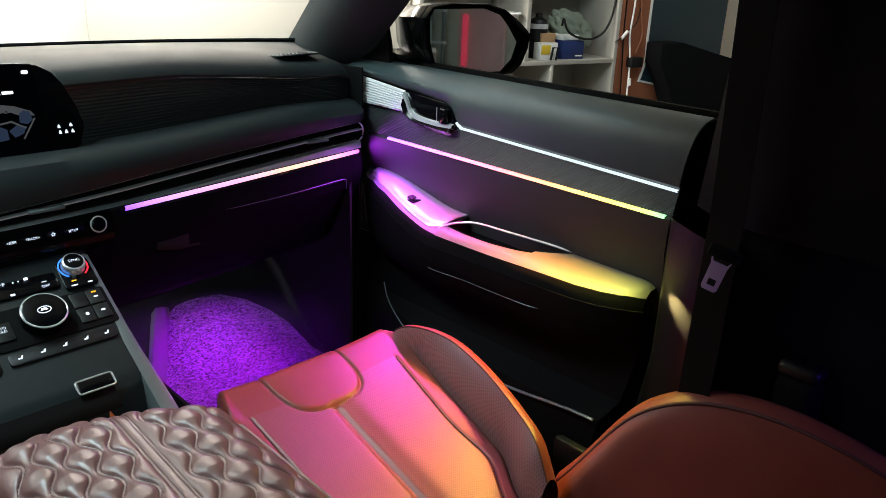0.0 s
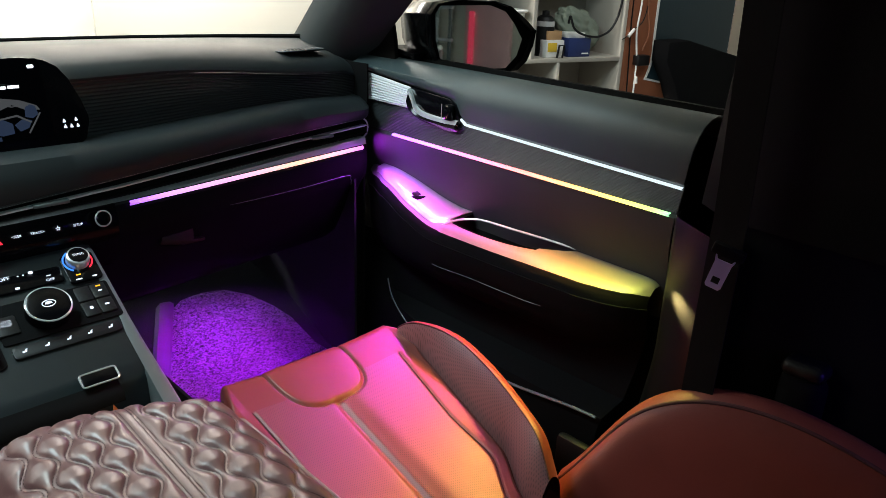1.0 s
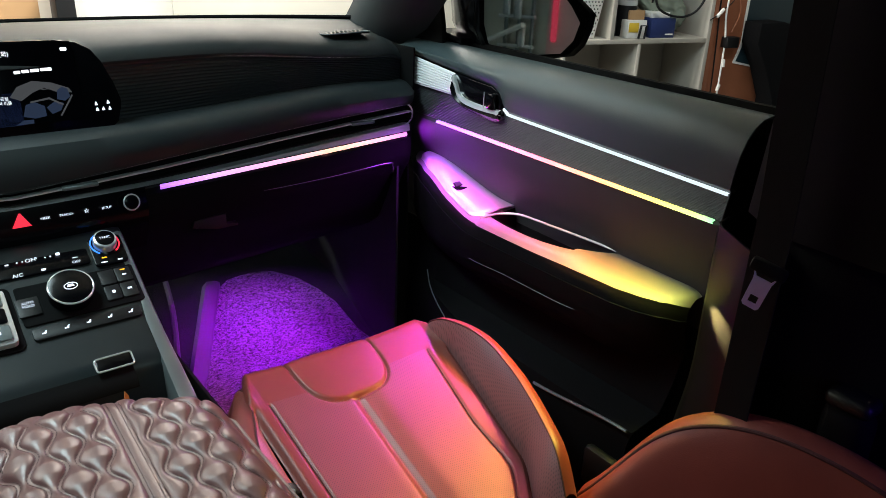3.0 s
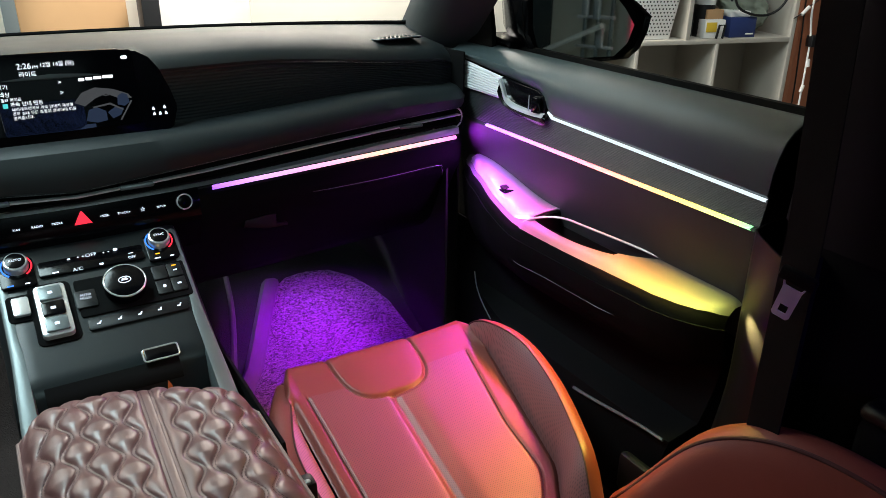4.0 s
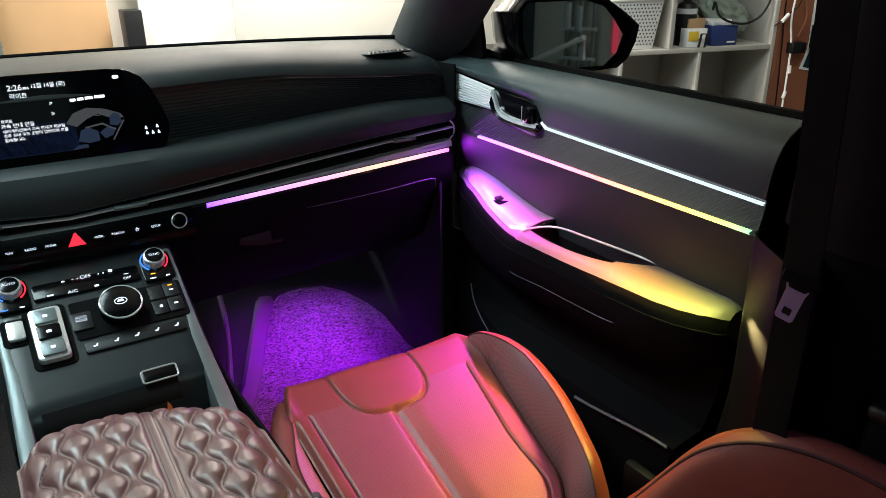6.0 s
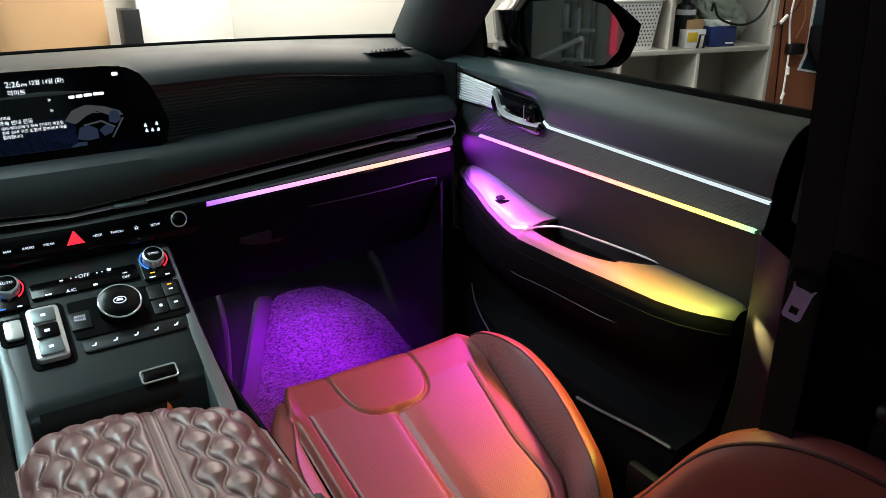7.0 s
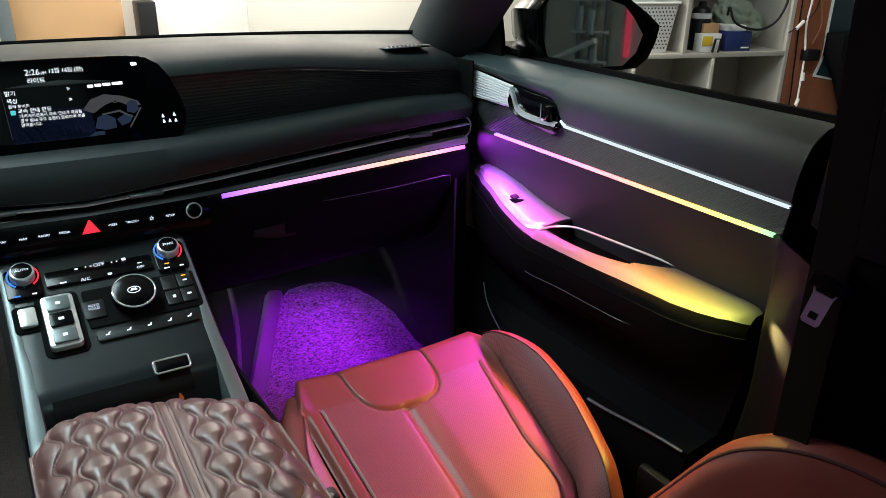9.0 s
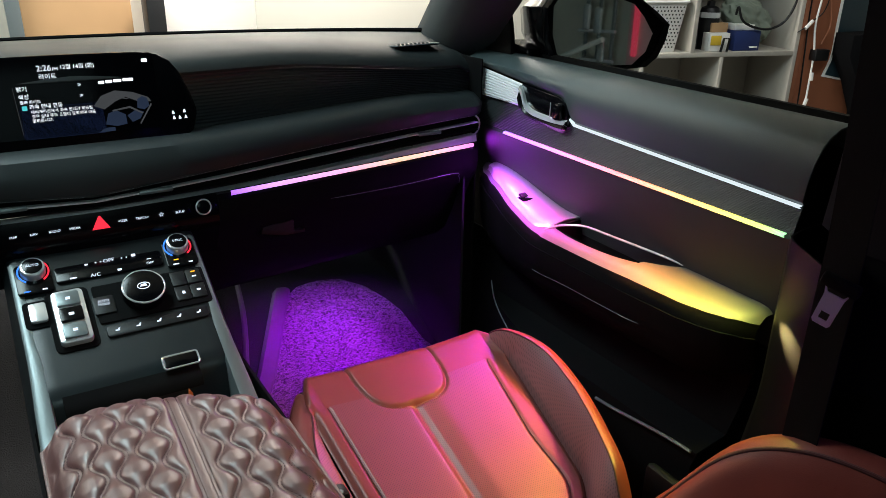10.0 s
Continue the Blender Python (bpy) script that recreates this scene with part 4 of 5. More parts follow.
def cup_x(y):
    """Near rim of the grab cup."""
    if 0.585 < y < 0.845:
        f = (y - 0.585) / 0.26
        return min(arm_out(y), 0.715 + 0.075 * (1 - f) ** 4 + 0.012 * f ** 6)
    return arm_out(y)


part("armrest_pad", grid([arm_row(y, cup_x(y))[:5] for y in span(0.426, 1.135, 110)], 0.003), M_ARM, door, "grey leather armrest pad")
# Continues the grey pad; black here paints the shade below the strip-lit edge.
part("armrest_shaded_roll", grid([arm_row(y, cup_x(y))[4:] for y in span(0.426, 1.135, 60)], 0.003), M_DARKPAD, door, "rolled side of the armrest, coloured black for its shade")
part("switch_panel", grid([[(arm_out(y) - 0.001, y, arm_z(y) + 0.000), (arm_in(y) * 0.4 + arm_out(y) * 0.6, y, arm_z(y) + 0.001), (arm_in(y) * 0.65 + arm_out(y) * 0.35, y, arm_z(y) - 0.004), (arm_in(y) + 0.018 + 0.02 * smooth(0.88, 0.846, y), y, arm_z(y) - 0.009), (arm_in(y) + 0.015 + 0.02 * smooth(0.88, 0.846, y), y, arm_z(y) - 0.013)] for y in span(0.846, 1.10, 40)], 0.002), M_SWITCH, door, "satin silver window switch panel")
ws = part("window_switch", block((0.742, 0.955, 0.5835), (0.024, 0.026, 0.004), 0.002), M_GLOSS, door)
part("switch_lever", block((0, 0, 0), (0.016, 0.013, 0.007), 0.002, pose(0.743, 0.96, 0.587, 20, 0, 0)), M_DARK, ws)
part("grab_cup", grid([[(cup_x(y), y, arm_z(y) - 0.005), (cup_x(y) + 0.003, y, 0.52), (arm_out(y) - 0.004, y, 0.515), (arm_out(y) + 0.002, y, arm_z(y) - 0.003)] for y in span(0.585, 0.845, 40)]), M_BLACK, door, "black grab cup")
part("grab_strip", tube(curve_pts([(0.706, 0.846, 0.560), (0.718, 0.84, 0.566), (0.737, 0.822, 0.572), (0.754, 0.79, 0.576), (0.768, 0.73, 0.573), (0.780, 0.65, 0.571), (0.787, 0.585, 0.569)]), 0.0022), M_CHROME, door, "slim chrome grab strip")
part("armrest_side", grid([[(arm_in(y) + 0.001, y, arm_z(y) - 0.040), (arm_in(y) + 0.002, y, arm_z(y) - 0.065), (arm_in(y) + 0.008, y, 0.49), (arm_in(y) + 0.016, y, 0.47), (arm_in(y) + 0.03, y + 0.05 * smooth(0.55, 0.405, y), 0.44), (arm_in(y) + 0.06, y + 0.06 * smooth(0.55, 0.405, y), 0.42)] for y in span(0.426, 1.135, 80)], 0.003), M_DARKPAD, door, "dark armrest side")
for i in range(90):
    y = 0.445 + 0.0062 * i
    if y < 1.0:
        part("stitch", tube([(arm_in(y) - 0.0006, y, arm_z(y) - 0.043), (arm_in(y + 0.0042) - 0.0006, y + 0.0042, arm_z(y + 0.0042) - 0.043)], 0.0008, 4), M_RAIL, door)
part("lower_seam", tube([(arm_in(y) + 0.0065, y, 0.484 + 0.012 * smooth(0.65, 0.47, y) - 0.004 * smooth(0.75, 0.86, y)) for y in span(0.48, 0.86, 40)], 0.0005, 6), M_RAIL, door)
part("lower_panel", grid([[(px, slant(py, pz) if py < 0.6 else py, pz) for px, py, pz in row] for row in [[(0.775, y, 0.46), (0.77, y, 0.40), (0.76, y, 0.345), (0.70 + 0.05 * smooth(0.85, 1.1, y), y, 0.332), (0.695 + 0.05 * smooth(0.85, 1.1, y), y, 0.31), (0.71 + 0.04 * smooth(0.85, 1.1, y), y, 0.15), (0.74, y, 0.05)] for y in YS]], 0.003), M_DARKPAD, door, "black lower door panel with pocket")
part("pocket_edge", tube([(0.690, y, 0.338 - 0.022 * smooth(0.45, 0.68, y)) for y in span(0.455, 0.66, 12)], 0.0028, 6), M_RAIL, door)
part("panel_edge", tube(curve_pts([(0.705, 1.0, 0.40), (0.702, 0.985, 0.37), (0.70, 0.96, 0.345), (0.70, 0.93, 0.322)]), 0.0012, 6), M_RAIL, door)
part("door_shell", block((0.86, 0.72, 0.42), (0.09, 1.1, 0.80), 0.02), M_BLACK, door, "painted outer door")

# ---- car shell ----


def toe(y):
    return 0.145 + 0.5 * max(0, y - 1.235)


tagged(part("floor", grid([[(x, y, toe(y) - 0.012) for x in span(-0.76, 0.76, 6)] for y in span(-1.6, 1.75, 60)], 0.02), M_FLOOR), "dark carpeted car floor", "floor", kind="structure")
OUT = [(0.27, 1.16), (0.30, 1.233), (0.36, 1.335), (0.42, 1.425), (0.45, 1.442), (0.50, 1.448), (0.56, 1.438), (0.61, 1.405), (0.645, 1.36), (0.667, 1.317), (0.68, 1.24), (0.685, 1.10), (0.685, 0.90), (0.23, 0.90), (0.24, 1.05)]


def mat_span(y):
    xs = []
    for (x0, y0), (x1, y1) in zip(OUT, OUT[1:] + OUT[:1]):
        if (y0 - y) * (y1 - y) < 0:
            xs.append(x0 + (x1 - x0) * (y - y0) / (y1 - y0))
    return min(xs), max(xs)


rows = []
for y in span(1.062, 1.446, 330):
    a, b = mat_span(y)
    r = []
    for x in span(a, b, 200):
        edge = min(x - a, b - x, 1.446 - y) / 0.01
        wave = y + 0.0022 * noise.noise((x * 70, y * 40, 0))
        rib = math.sin(wave * 2 * math.pi / 0.0072) * (0.5 + noise.noise((x * 190, y * 120, 3)))
        r.append((x, y, toe(y) + 0.016 + min(1, max(0, edge)) * (0.0017 * rib + 0.0015 * noise.noise((x * 330, y * 520, 1)))))
    rows.append(r)
rows = [[(r[0][0], r[0][1], r[0][2] - 0.02)] + r + [(r[-1][0], r[-1][1], r[-1][2] - 0.02)] for r in rows]
rows.append([(x, y + 0.001, z - 0.02) for x, y, z in rows[-1]])
tagged(part("floor_mat", grid(rows), M_CARPET), "looped pile floor mat lit violet in the footwell", "floor mat")
tagged(part("kick_panel", grid([[(0.70, 1.10, z), (0.715, 1.2, z), (0.71, 1.4, z), (0.64, 1.6, z), (0.4, 1.68, z), (0.1, 1.7, z)] for z in span(0.05, 0.66, 8)], 0.005), M_KICK), "black footwell side", "trim", kind="structure")
tagged(part("kick_corner", grid([[(0.735 + 0.01 * (z > 0.7), 1.12, z), (0.74, 1.16, z), (0.75, 1.24, z), (0.80, 1.26, z)] for z in span(0.05, 0.825, 8)], 0.004), M_BLACK), "black trim where door and dashboard meet", "trim", kind="structure")
bar = thing("tunnel_trim", (0.3, 1.3, 0.15), "dark carpet edging beside the floor mat", "trim", kind="structure")
part("edging", grid([[(x + ox, y, toe(y) + oz) for ox, oz in ((0.004, -0.01), (0.002, 0.022), (-0.006, 0.028), (-0.026, 0.03), (-0.036, 0.02), (-0.04, -0.02))] for x, y in zip(span(0.255, 0.425, 20), span(1.14, 1.435, 20))], 0.002), M_EDGE, bar)
part("tunnel_side", grid([[(0.15, y, 0.45), (0.165, y, 0.30), (0.18, y, 0.10)] for y in span(0.6, 1.7, 10)], 0.004), M_BLACK, bar)
part("tunnel_edge", tube(curve_pts([(0.215, 1.12, 0.17), (0.25, 1.22, 0.20), (0.285, 1.33, 0.27), (0.30, 1.42, 0.33)]), 0.006, 8), M_EDGE, bar)
pil = thing("pillar_b", (0.74, 0.25, 0.1), "black door pillar trim beside the seat", "pillar", kind="structure")
part("pillar_trim", grid([[(0.80, 0.398, z), (0.752, 0.395 + 0.02 * smooth(0.5, 0.3, z), z), (0.725, 0.388 + 0.02 * smooth(0.5, 0.3, z), z), (0.714, 0.378 + 0.015 * smooth(0.5, 0.3, z), z), (0.671, 0.312 - 0.03 * (z - 0.58), z), (0.668, 0.304 - 0.03 * (z - 0.58), z), (0.73, 0.285, z)] for z in span(0.1, 0.70, 24)], 0.003), M_PILLAR, pil, "satin dark pillar trim catching the light")
part("pillar_rear", grid([[(0.735, 0.315, z), (0.722, 0.30, z), (0.725, 0.05, z), (0.76, -0.1, z)] for z in span(0.1, 1.24, 14)], 0.003), M_BLACK, pil)
part("pillar_upper", grid([[(0.80, 0.385 - 0.12 * (z - 0.7), z), (0.748 - 0.1 * (z - 0.7), 0.365 - 0.12 * (z - 0.7), z), (0.70 - 0.1 * (z - 0.7), 0.3 - 0.1 * (z - 0.7), z), (0.69 - 0.1 * (z - 0.7), 0.0, z), (0.76, -0.1, z)] for z in span(0.72, 1.26, 10)], 0.003), M_BLACK, pil)
tagged(part("rear_side", grid([[(0.76, y, z) for y in span(-0.05, -1.6, 6)] for z in span(0.05, 1.26, 6)], 0.01), M_BLACK), "dark rear door", "trim", kind="structure")
tagged(part("left_side", grid([[(-0.78, y, z) for y in span(1.5, -1.6, 8)] for z in span(0.05, 0.82, 6)], 0.01), M_BLACK), "dark driver side door", "trim", kind="structure")
tagged(part("rear_bulkhead", grid([[(x, -1.6, z) for x in span(-0.78, 0.78, 6)] for z in span(0.05, 1.26, 6)], 0.01), M_BLACK), "dark rear of the cabin", "trim", kind="structure")
tagged(part("pillar_a", grid([[(0.765 - 0.17 * t, 1.41 - 0.62 * t, 0.85 + 0.40 * t), (0.735 - 0.17 * t, 1.33 - 0.62 * t, 0.85 + 0.40 * t), (0.728 - 0.17 * t, 1.27 - 0.62 * t, 0.85 + 0.40 * t), (0.755 - 0.17 * t, 1.195 - 0.60 * t, 0.845 + 0.40 * t), (0.80 - 0.17 * t, 1.17 - 0.6 * t, 0.84 + 0.40 * t)] for t in span(-0.1, 1, 12)], 0.004), M_APIL), "dark grey windscreen pillar trim", "pillar", kind="structure")
tagged(part("mirror_sail", plate([(1.26, 0.80), (1.083, 0.80), (1.089, 0.87), (1.104, 0.93), (1.112, 1.0), (1.20, 0.98)], Matrix(((0, 0, -1, 0.80), (1, 0, 0, 0), (0, 1, 0, 0), (0, 0, 0, 1))), 0.01, 0.002), M_BLACK), "black triangular mirror base panel", "trim", kind="structure")
roof = thing("roof", (0, 0, 1.27), "black headlining with a glass sunroof", "roof", kind="structure")
for nm, x0, x1, y0, y1 in (("front_lining", -0.66, 0.66, 0.0, 0.80), ("rear_lining", -0.66, 0.66, -1.6, -0.6), ("side_lining", 0.33, 0.66, -0.6, 0.0), ("side_lining", -0.66, -0.33, -0.6, 0.0)):
    part(nm, grid([[(x, y, 1.285 - 0.05 * x * x) for x in span(x0, x1, 6)] for y in span(y0, y1, 6)], 0.03), M_BLACK, roof)

# seat belt on the pillar
belt = thing("seat_belt", (0.69, 0.28, 0.66), "black seat belt with a metal tongue hanging at the pillar", "seat belt")
part("webbing", grid([[(0.652 + 0.02 * (1 - z) - (0.0 if z < 0.75 else 0.1 * (z - 0.75)), 0.315 - 0.02 * z, z), (0.647 + 0.02 * (1 - z) - (0.0 if z < 0.75 else 0.1 * (z - 0.75)), 0.268 - 0.02 * z, z)] for z in span(0.40, 1.2, 20)], 0.0015), M_BLACK, belt)
TONGUE = Matrix.Translation((0.640, 0.274, 0.668)) @ Matrix(((0.25, -0.10, -0.96, 0), (-0.97, 0.02, -0.255, 0), (0.05, 1, -0.09, 0), (0, 0, 0, 1))) @ pose(0, 0, 0, 0, 0, -17)
part("tongue_left", plate([(-0.0145, 0.03), (-0.011, 0.017), (-0.0105, -0.018), (-0.008, -0.0215), (-0.005, -0.0215), (-0.005, 0.02), (-0.009, 0.02)], TONGUE, 0.002), M_TONGUE, belt, "metal tongue tinted blue as by mood light")
part("tongue_right", plate([(0.0145, 0.03), (0.009, 0.02), (0.005, 0.02), (0.005, -0.0215), (0.008, -0.0215), (0.0105, -0.018), (0.011, 0.017)], TONGUE, 0.002), M_TONGUE, belt)
part("tongue_top", plate([(-0.005, 0.02), (-0.005, -0.004), (0.005, -0.004), (0.005, 0.02)], TONGUE, 0.002), M_TONGUE, belt)
part("tongue_tip", plate([(-0.005, -0.0145), (-0.005, -0.0215), (0.005, -0.0215), (0.005, -0.0145)], TONGUE, 0.002), M_TONGUE, belt)
part("tongue_holder", block((0, 0.034, 0), (0.042, 0.016, 0.012), 0.004, TONGUE), M_BLACK, belt, "black plastic tongue head")

# rear door armrest, just in view behind the pillar
ra = thing("rear_door_armrest", (0.715, 0.16, 0.30), "dark padded rear door armrest behind the door pillar", "cushion")
part("armrest_body", block((0.712, 0.165, 0.43), (0.045, 0.06, 0.23), 0.02, seg=4), M_DARKPAD, ra)
part("armrest_cap", block((0.710, 0.165, 0.552), (0.042, 0.056, 0.022), 0.010, seg=4), M_DARK, ra, "stitched dark leather cap")

# rear seat, just in view behind the pillar
rs = thing("back_seat", (0.4, -0.7, 0.13), "dark rear seat in the shade", "seat")
part("rear_cushion", block((0.42, -0.72, 0.30), (0.52, 0.5, 0.22), 0.06, seg=4), M_LEATHER, rs)
part("rear_backrest", block((0.42, -1.05, 0.62), (0.52, 0.16, 0.62), 0.06, pose(0, 0, 0), seg=4), M_LEATHER, rs)

# driver seat
ds = thing("driver_seat", (-0.42, 0.45, 0.13), "dark burgundy leather driver seat", "seat")
part("driver_cushion", block((-0.44, 0.52, 0.29), (0.50, 0.50, 0.16), 0.06, seg=5), M_LEATHER, ds)
part("driver_bolster", block((-0.215, 0.50, 0.34), (0.08, 0.44, 0.12), 0.035, seg=5), M_LEATHER, ds)

# ---- door mirror ----
mir = thing("door_mirror", (0.9, 1.05, 0.84), "gloss black folding door mirror", "mirror")
MP = Matrix(((1, 0, 0, 0), (0, 0, -1, 1.0), (0, 1, 0, 0), (0, 0, 0, 1)))
OUTL = [(0.800, 0.93), (0.82, 0.951), (0.878, 0.957), (0.987, 0.954), (1.04, 0.942), (1.09, 0.915), (1.131, 0.888), (1.124, 0.855), (1.105, 0.822), (1.075, 0.804), (0.99, 0.803), (0.886, 0.810), (0.83, 0.83), (0.808, 0.87)]
loops = []
cx, cz = 0.95, 0.88
for k, yy in ((0.93, 1.004), (0.985, 0.996), (1.0, 1.002), (0.99, 1.03), (0.93, 1.08), (0.75, 1.125), (0.4, 1.15), (0.05, 1.155)):
    loops.append([(cx + (x - cx) * k, yy, cz + (z - cz) * k) for x, z in OUTL])
part("housing", grid(loops, close_v=True), M_GLOSS, mir, "gloss black mirror housing")
glass = [(0.822, 0.93), (0.835, 0.945), (0.979, 0.944), (1.03, 0.93), (1.06, 0.905), (1.09, 0.871), (1.075, 0.835), (1.04, 0.811), (0.90, 0.816), (0.861, 0.822), (0.838, 0.845), (0.825, 0.88)]
part("mirror_glass", plate(glass, MP @ pose(0, 0, -0.006), 0.002), M_MIRROR, mir, "silvered mirror glass")
part("mirror_backing", plate([(x, z) for x, z in OUTL], MP @ pose(0, 0, -0.01), 0.003), M_BLACK, mir)
part("mirror_foot", grid([[(0.80, y0, z), (0.86, y1, z), (0.93, y1 + 0.03, z)] for y0, y1, z in ((1.04, 1.03, 0.835), (1.04, 1.02, 0.85), (1.12, 1.10, 0.86), (1.16, 1.12, 0.84))], 0.01), M_GLOSS, mir)

# ---- garage ----


def slab(name, c, s, mat, label, cat, kind="structure", bevel=0.003):
    return tagged(part(name, block(c, s, bevel), mat), label, cat, kind=kind)


slab("ground", (0, 1, -0.5), (12, 12, 0.1), M_CONCRETE, "grey concrete garage floor", "floor")
slab("wall_front", (0.2, 3.41, 1.0), (9, 0.1, 3.0), M_WALL, "cream garage wall", "wall")
slab("wall_side", (4.6, 0.5, 1.0), (0.1, 8, 3.0), M_WALL, "cream garage wall", "wall")
slab("wall_back", (0, -3.5, 1.0), (9, 0.1, 3.0), M_DARKWALL, "dark garage door wall", "wall")
slab("wall_left", (-3, 0, 1.0), (0.1, 7, 3.0), M_DARKWALL, "dark garage wall", "wall")
slab("ceiling", (0.5, 0, 2.5), (8, 8, 0.1), M_WALL, "pale garage ceiling", "ceiling")
# boards leaning at the front wall
slab("white_board", (1.12, 3.27, 0.7), (1.03, 0.03, 1.9), M_WHITE, "large white board leaning at the wall, brightly lit", "board", kind="", bevel=0.004)
slab("wood_door", (0.28, 3.27, 0.7), (0.40, 0.04, 2.2), M_KRAFT, "tan wooden cabinet door", "door", kind="", bevel=0.004)
slab("dark_post", (0.055, 3.26, 0.7), (0.05, 0.05, 2.2), M_RAIL, "dark metal post by the wall", "post", kind="")
slab("black_crate", (0.555, 3.2, 0.45), (0.07, 0.1, 0.72), M_DARK, "black narrow case standing at the wall", "case", kind="")
wire = tagged(part("loose_wire", tube(curve_pts([(1.81, 3.34, 0.655), (1.83, 3.33, 0.675), (1.86, 3.33, 0.655), (1.88, 3.33, 0.68), (1.90, 3.33, 0.65), (1.95, 3.33, 0.645), (1.99, 3.33, 0.66), (2.02, 3.33, 0.70), (2.0, 3.33, 0.66), (2.04, 3.33, 0.65), (2.06, 3.33, 0.72)]), 0.003, 6), M_DARK), "thin black curled wire at the wall", "wire")
# shelf frame: x along the shelf, y into it
G = Matrix(((0.957, 0.29, 0, 2.99), (-0.29, 0.957, 0, 2.30), (0, 0, 1, 0), (0, 0, 0, 1)))
shelf = thing("shelf_unit", (2.99, 2.30, -0.45), "pale plywood shelf unit holding tools and boxes", "shelf")


def board(name, s0, s1, z0, z1, d0=0.0, d1=0.34, mat=None, parent=None, label=""):
    return part(name, block(((s0 + s1) / 2, (d0 + d1) / 2, (z0 + z1) / 2), (s1 - s0, d1 - d0, z1 - z0), 0.0015, G), mat or M_PLY, parent or shelf, label)


board("upright", 0.366, 0.388, -0.45, 1.5)
board("upright", -0.206, -0.184, 0.572, 1.5, 0.0)
board("upright", -0.80, -0.778, -0.45, 1.5)
board("divider", -0.040, -0.022, -0.45, 0.549)
board("divider", -0.46, -0.442, -0.45, 0.549)
board("shelf_board", -0.777, 0.365, 0.549, 0.571)
board("shelf_board", -0.777, 0.365, 1.05, 1.07, 0.002)
board("shelf_board", -0.777, 0.365, 0.02, 0.04, 0.002)
board("back_panel", -0.80, 0.388, -0.45, 1.5, 0.342, 0.35)
slabs = tagged(part("wall_panel", block((-1.5, 0.1, 0.6), (1.38, 0.05, 2.1), 0.003, G), M_WALL), "cream panel beside the shelf", "wall", kind="structure")
brown = tagged(part("brown_panel", block((0.80, 0.06, 0.5), (0.80, 0.06, 2.0), 0.004, G), M_BROWN), "reddish brown wooden wall panel", "wall panel", kind="structure")
part("panel_strip", block((0.405, 0.02, 0.5), (0.025, 0.03, 2.0), 0.002, G), M_BROWN, brown)
poster = thing("poster", (3.7, 2.05, 0.4), "dark teal poster with a white border on the brown panel", "poster")
FR = G @ Matrix(((1, 0, 0, 0), (0, 0, -1, 0.028), (0, 1, 0, 0), (0, 0, 0, 1)))
part("poster_border", plate([(0.607, 1.2), (0.607, 0.66), (0.612, 0.578), (0.607, 0.522), (0.578, 0.437), (0.70, 0.415), (1.19, 0.415), (1.19, 1.2)], FR, 0.003), M_WHITE, poster)
part("poster_face", plate([(0.622, 1.195), (0.622, 0.66), (0.626, 0.578), (0.622, 0.52), (0.597, 0.446), (0.70, 0.425), (1.185, 0.425), (1.185, 1.195)], FR @ pose(0, 0, 0.0035), 0.002), M_POSTER, poster, "dark teal printed sheet")
cab = tagged(part("dark_cover", plate([(0.60, 0.655), (0.75, 0.66), (1.0, 0.60), (1.35, 0.52), (1.35, -0.45), (0.80, -0.45), (0.765, 0.26), (0.685, 0.42), (0.60, 0.55)], FR @ pose(0, 0, 0.02), 0.12, 0.01), M_DARKPAD), "dark covered object leaning at the panel", "cover")
# things on the shelf
bottle = thing("thermos_bottle", tuple(G @ Vector((-0.052, 0.12, 0.571))), "dark grey flask with a pale band on the shelf", "flask")
BM = G @ pose(-0.052, 0.12, 0.571)


def lathe(prof, m, n=24):
    return grid([[m @ Vector((r * math.cos(a), r * math.sin(a), z)) for a in [2 * math.pi * i / n for i in range(n)]] for r, z in prof], close_v=True)


part("flask_body", lathe([(0.001, 0), (0.048, 0.001), (0.05, 0.02), (0.05, 0.14), (0.047, 0.155)], BM), M_DARK, bottle)
part("flask_band", lathe([(0.0505, 0.15), (0.051, 0.155), (0.051, 0.17), (0.0505, 0.175)], BM), M_CHROME, bottle, "pale metal band")
part("flask_cap", lathe([(0.047, 0.175), (0.04, 0.195), (0.02, 0.205), (0.018, 0.225), (0.001, 0.228)], BM), M_DARK, bottle)
yb = thing("tool_box", tuple(G @ Vector((-0.04, 0.05, 0.571))), "yellow and white carton on the shelf", "box")
board("carton", -0.092, 0.016, 0.572, 0.656, 0.03, 0.11, M_WHITE, yb)
board("yellow_label", -0.086, -0.03, 0.60, 0.645, 0.027, 0.0295, M_YELLOW, yb, "yellow printed label")
board("brown_top", -0.07, 0.018, 0.6565, 0.70, 0.06, 0.12, M_KRAFT, yb)
cl = tagged(part("clamp_handle", tube([G @ Vector(p) for p in ((-0.045, 0.0, 0.573), (-0.035, 0.0, 0.635), (-0.005, 0.0, 0.635), (-0.012, 0.0, 0.573))], 0.006, 6), M_DARK), "small black wire handle on the shelf edge", "handle")
tl = tagged(part("cordless_tool", block((-0.155, 0.12, 0.615), (0.055, 0.10, 0.086), 0.012, G), M_DARK), "dark power tool on the shelf", "tool")
part("tool_grip", block((-0.15, 0.12, 0.685), (0.035, 0.06, 0.06), 0.012, G @ pose(0, 0, 0)), M_DARK, tl)
bb = thing("blue_box", tuple(G @ Vector((0.115, 0.1, 0.571))), "dark blue carton with a pale top on the shelf", "box")
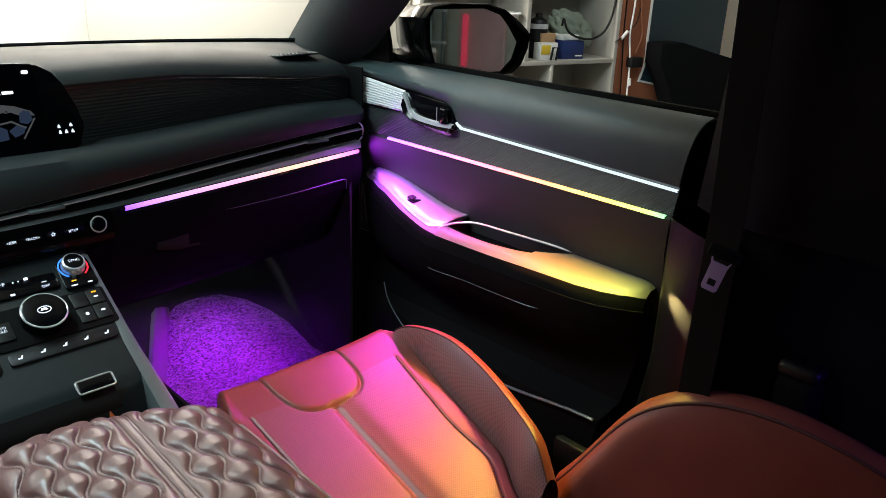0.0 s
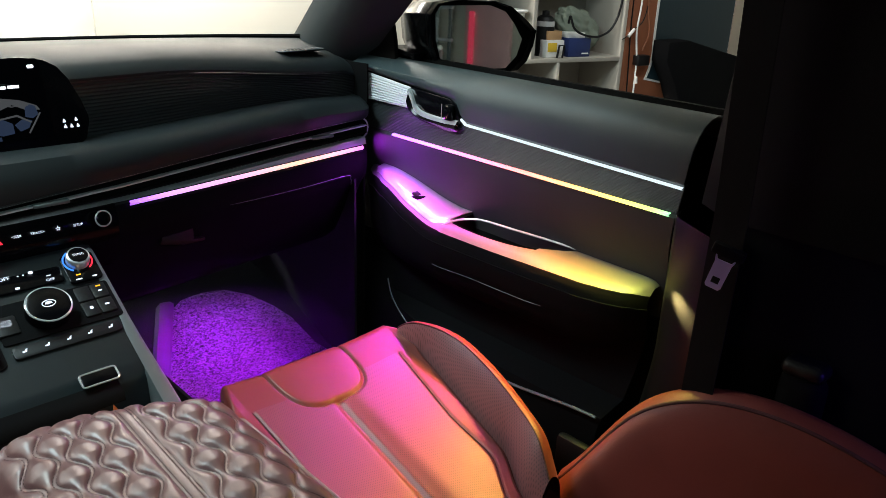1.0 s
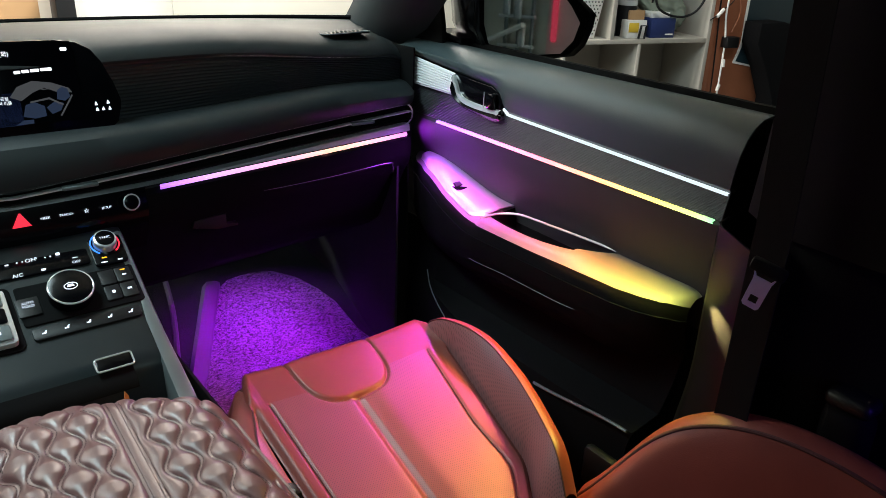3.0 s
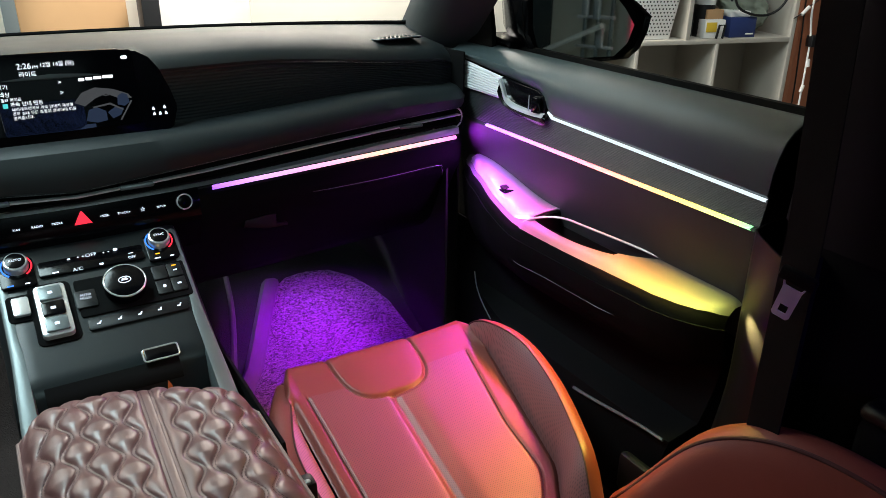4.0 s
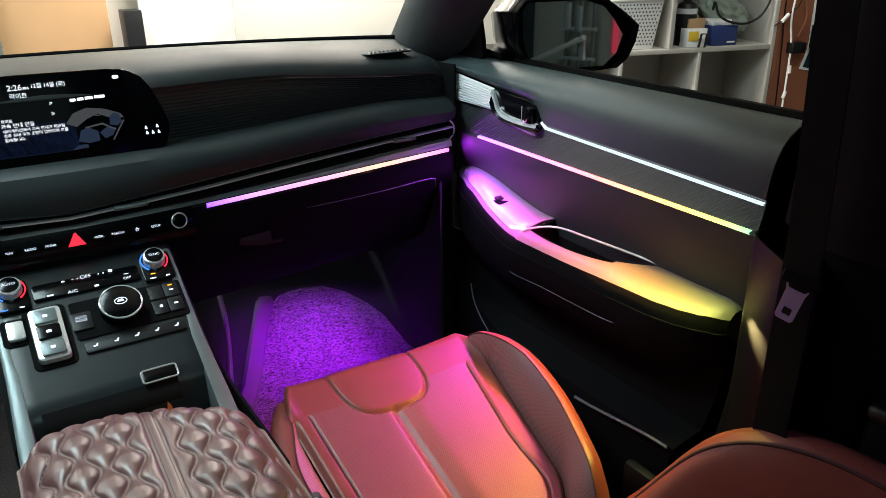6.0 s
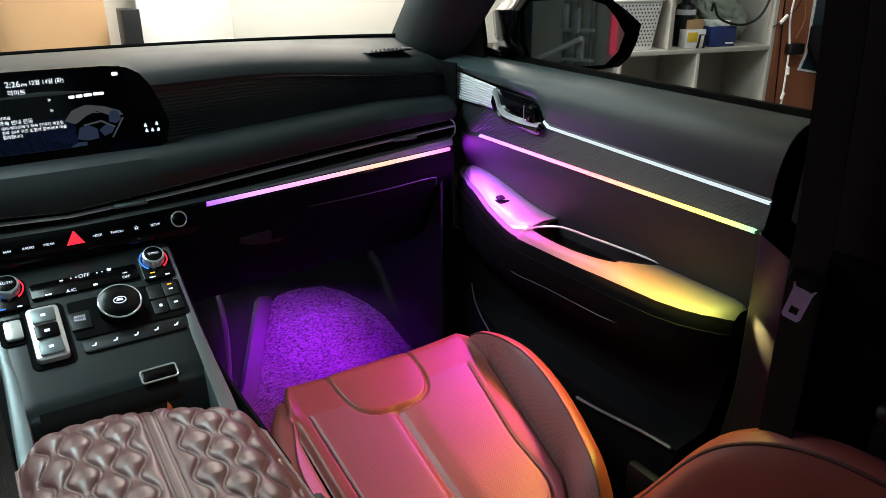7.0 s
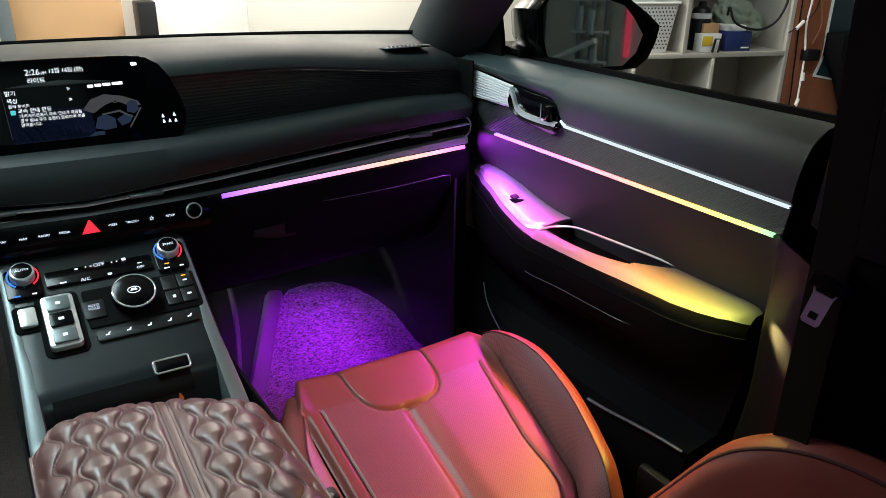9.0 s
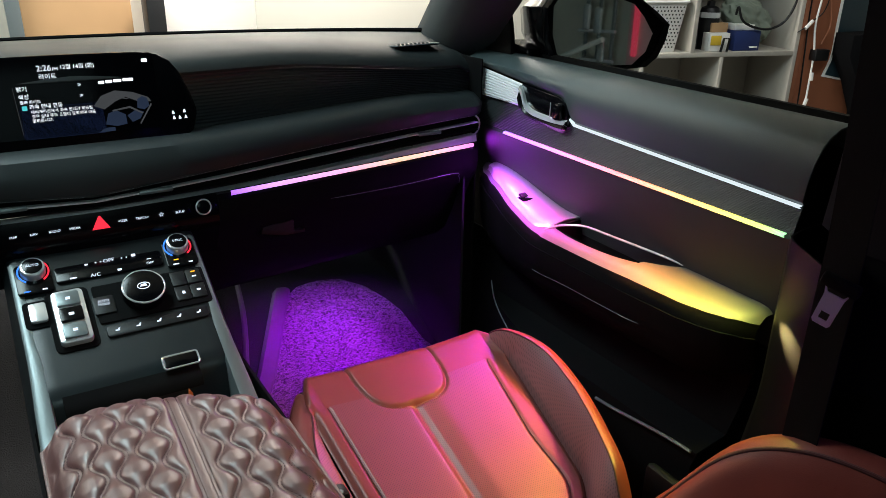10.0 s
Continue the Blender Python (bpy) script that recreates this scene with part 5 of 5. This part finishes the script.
board("carton", 0.045, 0.185, 0.572, 0.665, 0.03, 0.16, M_BLUEBOX, bb)
board("carton_flap", 0.05, 0.16, 0.666, 0.692, 0.05, 0.16, M_WHITE, bb)
board("label_bar", 0.13, 0.175, 0.585, 0.592, 0.027, 0.0295, M_WHITE, bb)
bm = bmesh.new()
bmesh.ops.create_icosphere(bm, subdivisions=5, radius=1)
for v in bm.verts:
    n3 = noise.noise(v.co * 1.6) * 0.28 + noise.noise(v.co * 4) * 0.12 + noise.noise(v.co * 9) * 0.04
    v.co *= 1 + n3
    v.co = Vector((v.co.x * 0.15, v.co.y * 0.09, v.co.z * 0.085))
    v.co = Matrix.Rotation(radians(32), 3, "Y") @ v.co
    v.co.z = max(v.co.z, -0.125)
bmesh.ops.transform(bm, matrix=G @ pose(0.20, 0.17, 0.70), verts=bm.verts)
tagged(part("canvas_bag", bm, M_CANVAS), "crumpled grey-green canvas bag on the shelf", "bag")
tagged(part("black_hose", tube([G @ p for p in curve_pts([(0.045, 0.05, 0.74), (0.04, 0.03, 0.775), (0.06, 0.02, 0.72), (0.11, 0.02, 0.69), (0.181, 0.02, 0.674), (0.24, 0.02, 0.678), (0.30, 0.02, 0.71), (0.34, 0.02, 0.78), (0.358, 0.02, 0.88), (0.36, 0.02, 1.04)])], 0.006, 8), M_DARK), "black hose hanging over the bag", "hose")
bk = thing("plastic_basket", tuple(G @ Vector((-0.36, 0.1, 0.571))), "white perforated plastic basket on the shelf", "basket")
FRB = lambda d: G @ Matrix(((1, 0, 0, 0), (0, 0, -1, d), (0, 1, 0, 0), (0, 0, 0, 1)))
part("basket_wall", grid([[G @ Vector((x * k - 0.375, y * k2 + 0.14, z)) for x, y in rounded(2, 2, 0.25)] for k, k2, z in ((0.115, 0.10, 0.573), (0.145, 0.125, 0.80))], 0.004, close_v=True), M_WHITE, bk)
part("basket_rim", tube([G @ Vector((x * 0.15 - 0.375, y * 0.13 + 0.14, 0.80)) for x, y in rounded(2, 2, 0.25)], 0.006, 8, True), M_WHITE, bk)
hole = [(0.0042 * math.cos(a), 0.0042 * math.sin(a)) for a in [2 * math.pi * i / 8 for i in range(8)]]
bmh = bmesh.new()
for iz in range(12):
    z = 0.595 + iz * 0.0165
    k = 0.115 + 0.03 * (z - 0.573) / 0.227
    kd = 0.14 - (0.10 + 0.025 * (z - 0.573) / 0.227) - 0.0035
    for ix in range(-6, 7):
        x = ix * 0.0175 + (0.00875 if iz % 2 else 0)
        if abs(x) < k - 0.02:
            bmh.faces.new([bmh.verts.new(G @ Vector((-0.375 + x + a, kd, z + b))) for a, b in hole])
part("basket_holes", bmh, M_DARK, bk, "rows of small round holes", smooth=False)
# cables on the brown panel
jb = tagged(part("junction_box", block((0.518, 0.0, 0.549), (0.08, 0.05, 0.055), 0.006, G), M_DARK), "black junction box on the panel", "box")
for pts, r, mt in (([(0.474, 0.0, 1.3), (0.474, 0.0, 0.873), (0.463, 0.0, 0.70), (0.485, 0.0, 0.56), (0.489, 0.0, 0.46), (0.491, 0.0, 0.30), (0.49, 0, 0.0)], 0.005, M_WHITE), ([(0.517, 0.0, 1.3), (0.517, 0.0, 0.874), (0.55, 0.0, 0.70), (0.519, 0.0, 0.60)], 0.005, M_BROWN),
                   ([(0.43, 0.01, 1.3), (0.425, 0.01, 0.8), (0.44, 0.01, 0.55), (0.455, 0.01, 0.3), (0.455, 0.01, 0.0)], 0.004, M_DARK), ([(0.36, -0.01, 0.66), (0.40, -0.01, 0.683), (0.441, 0.0, 0.712), (0.50, 0.0, 0.76), (0.53, 0, 0.9)], 0.003, M_DARK)):
    tagged(part("cable", tube([G @ p for p in curve_pts(pts)], r, 6), mt), "loose cable hanging on the brown panel", "cable", group="cables on the panel")
for a, b in (((0.399, -0.012, 0.678), (0.441, -0.002, 0.712)), ((0.489, -0.008, 0.462), (0.494, -0.008, 0.425)), ((0.489, -0.008, 0.335), (0.480, -0.008, 0.30))):
    tagged(part("cable_plug", tube([G @ Vector(a), G @ Vector(b)], 0.009, 8), M_WHITE), "white plastic plug on a cable", "plug", group="plugs on the cables")
# made-up shapes and a red glow in the garage's far corner, for the door mirror to reflect
M_REDGLOW = glow("red_reflection_glow", (1.0, 0.07, 0.12), 0.5)
M_PINK = material("pale_pink_sheet", (0.75, 0.42, 0.42), 0.6, vary=0.2, scale=20)
sign = thing("mirror_red_glow", (4.45, -2.2, -0.45), "pink sheet with a glowing red bar, added for the mirror's reflection", "sign")
part("pink_sheet", block((4.46, -2.17, 0.30), (0.03, 0.50, 1.5), 0.004), M_PINK, sign)
part("red_glow_bar", block((4.43, -2.33, 0.42), (0.03, 0.05, 0.42), 0.01), M_REDGLOW, sign, "glowing red bar")
rack = thing("mirror_clutter", (4.35, -2.7, -0.45), "grey bars and blocks added for the mirror's reflection", "rack")
for y in (-2.86, -2.70, -2.54):
    part("upright", tube([(4.38, y, -0.45), (4.36, y + 0.04, 1.1)], 0.018, 8), M_RAIL, rack)
for z in (0.12, 0.36, 0.62):
    part("rail", tube([(4.36, -2.92, z), (4.36, -2.48, z + 0.03)], 0.014, 8), M_BAND, rack)
for y, z in ((-2.80, 0.48), (-2.66, 0.46), (-2.60, 0.24)):
    part("clutter_block", block((4.33, y, z), (0.03, 0.07, 0.20), 0.01), M_CHROME, rack)
tagged(part("mirror_pale_bar", tube([(4.2, -3.3, 0.0), (4.2, -2.45, 0.34)], 0.022, 8), M_WHITE), "pale slanting bar added for the mirror's reflection", "pole")
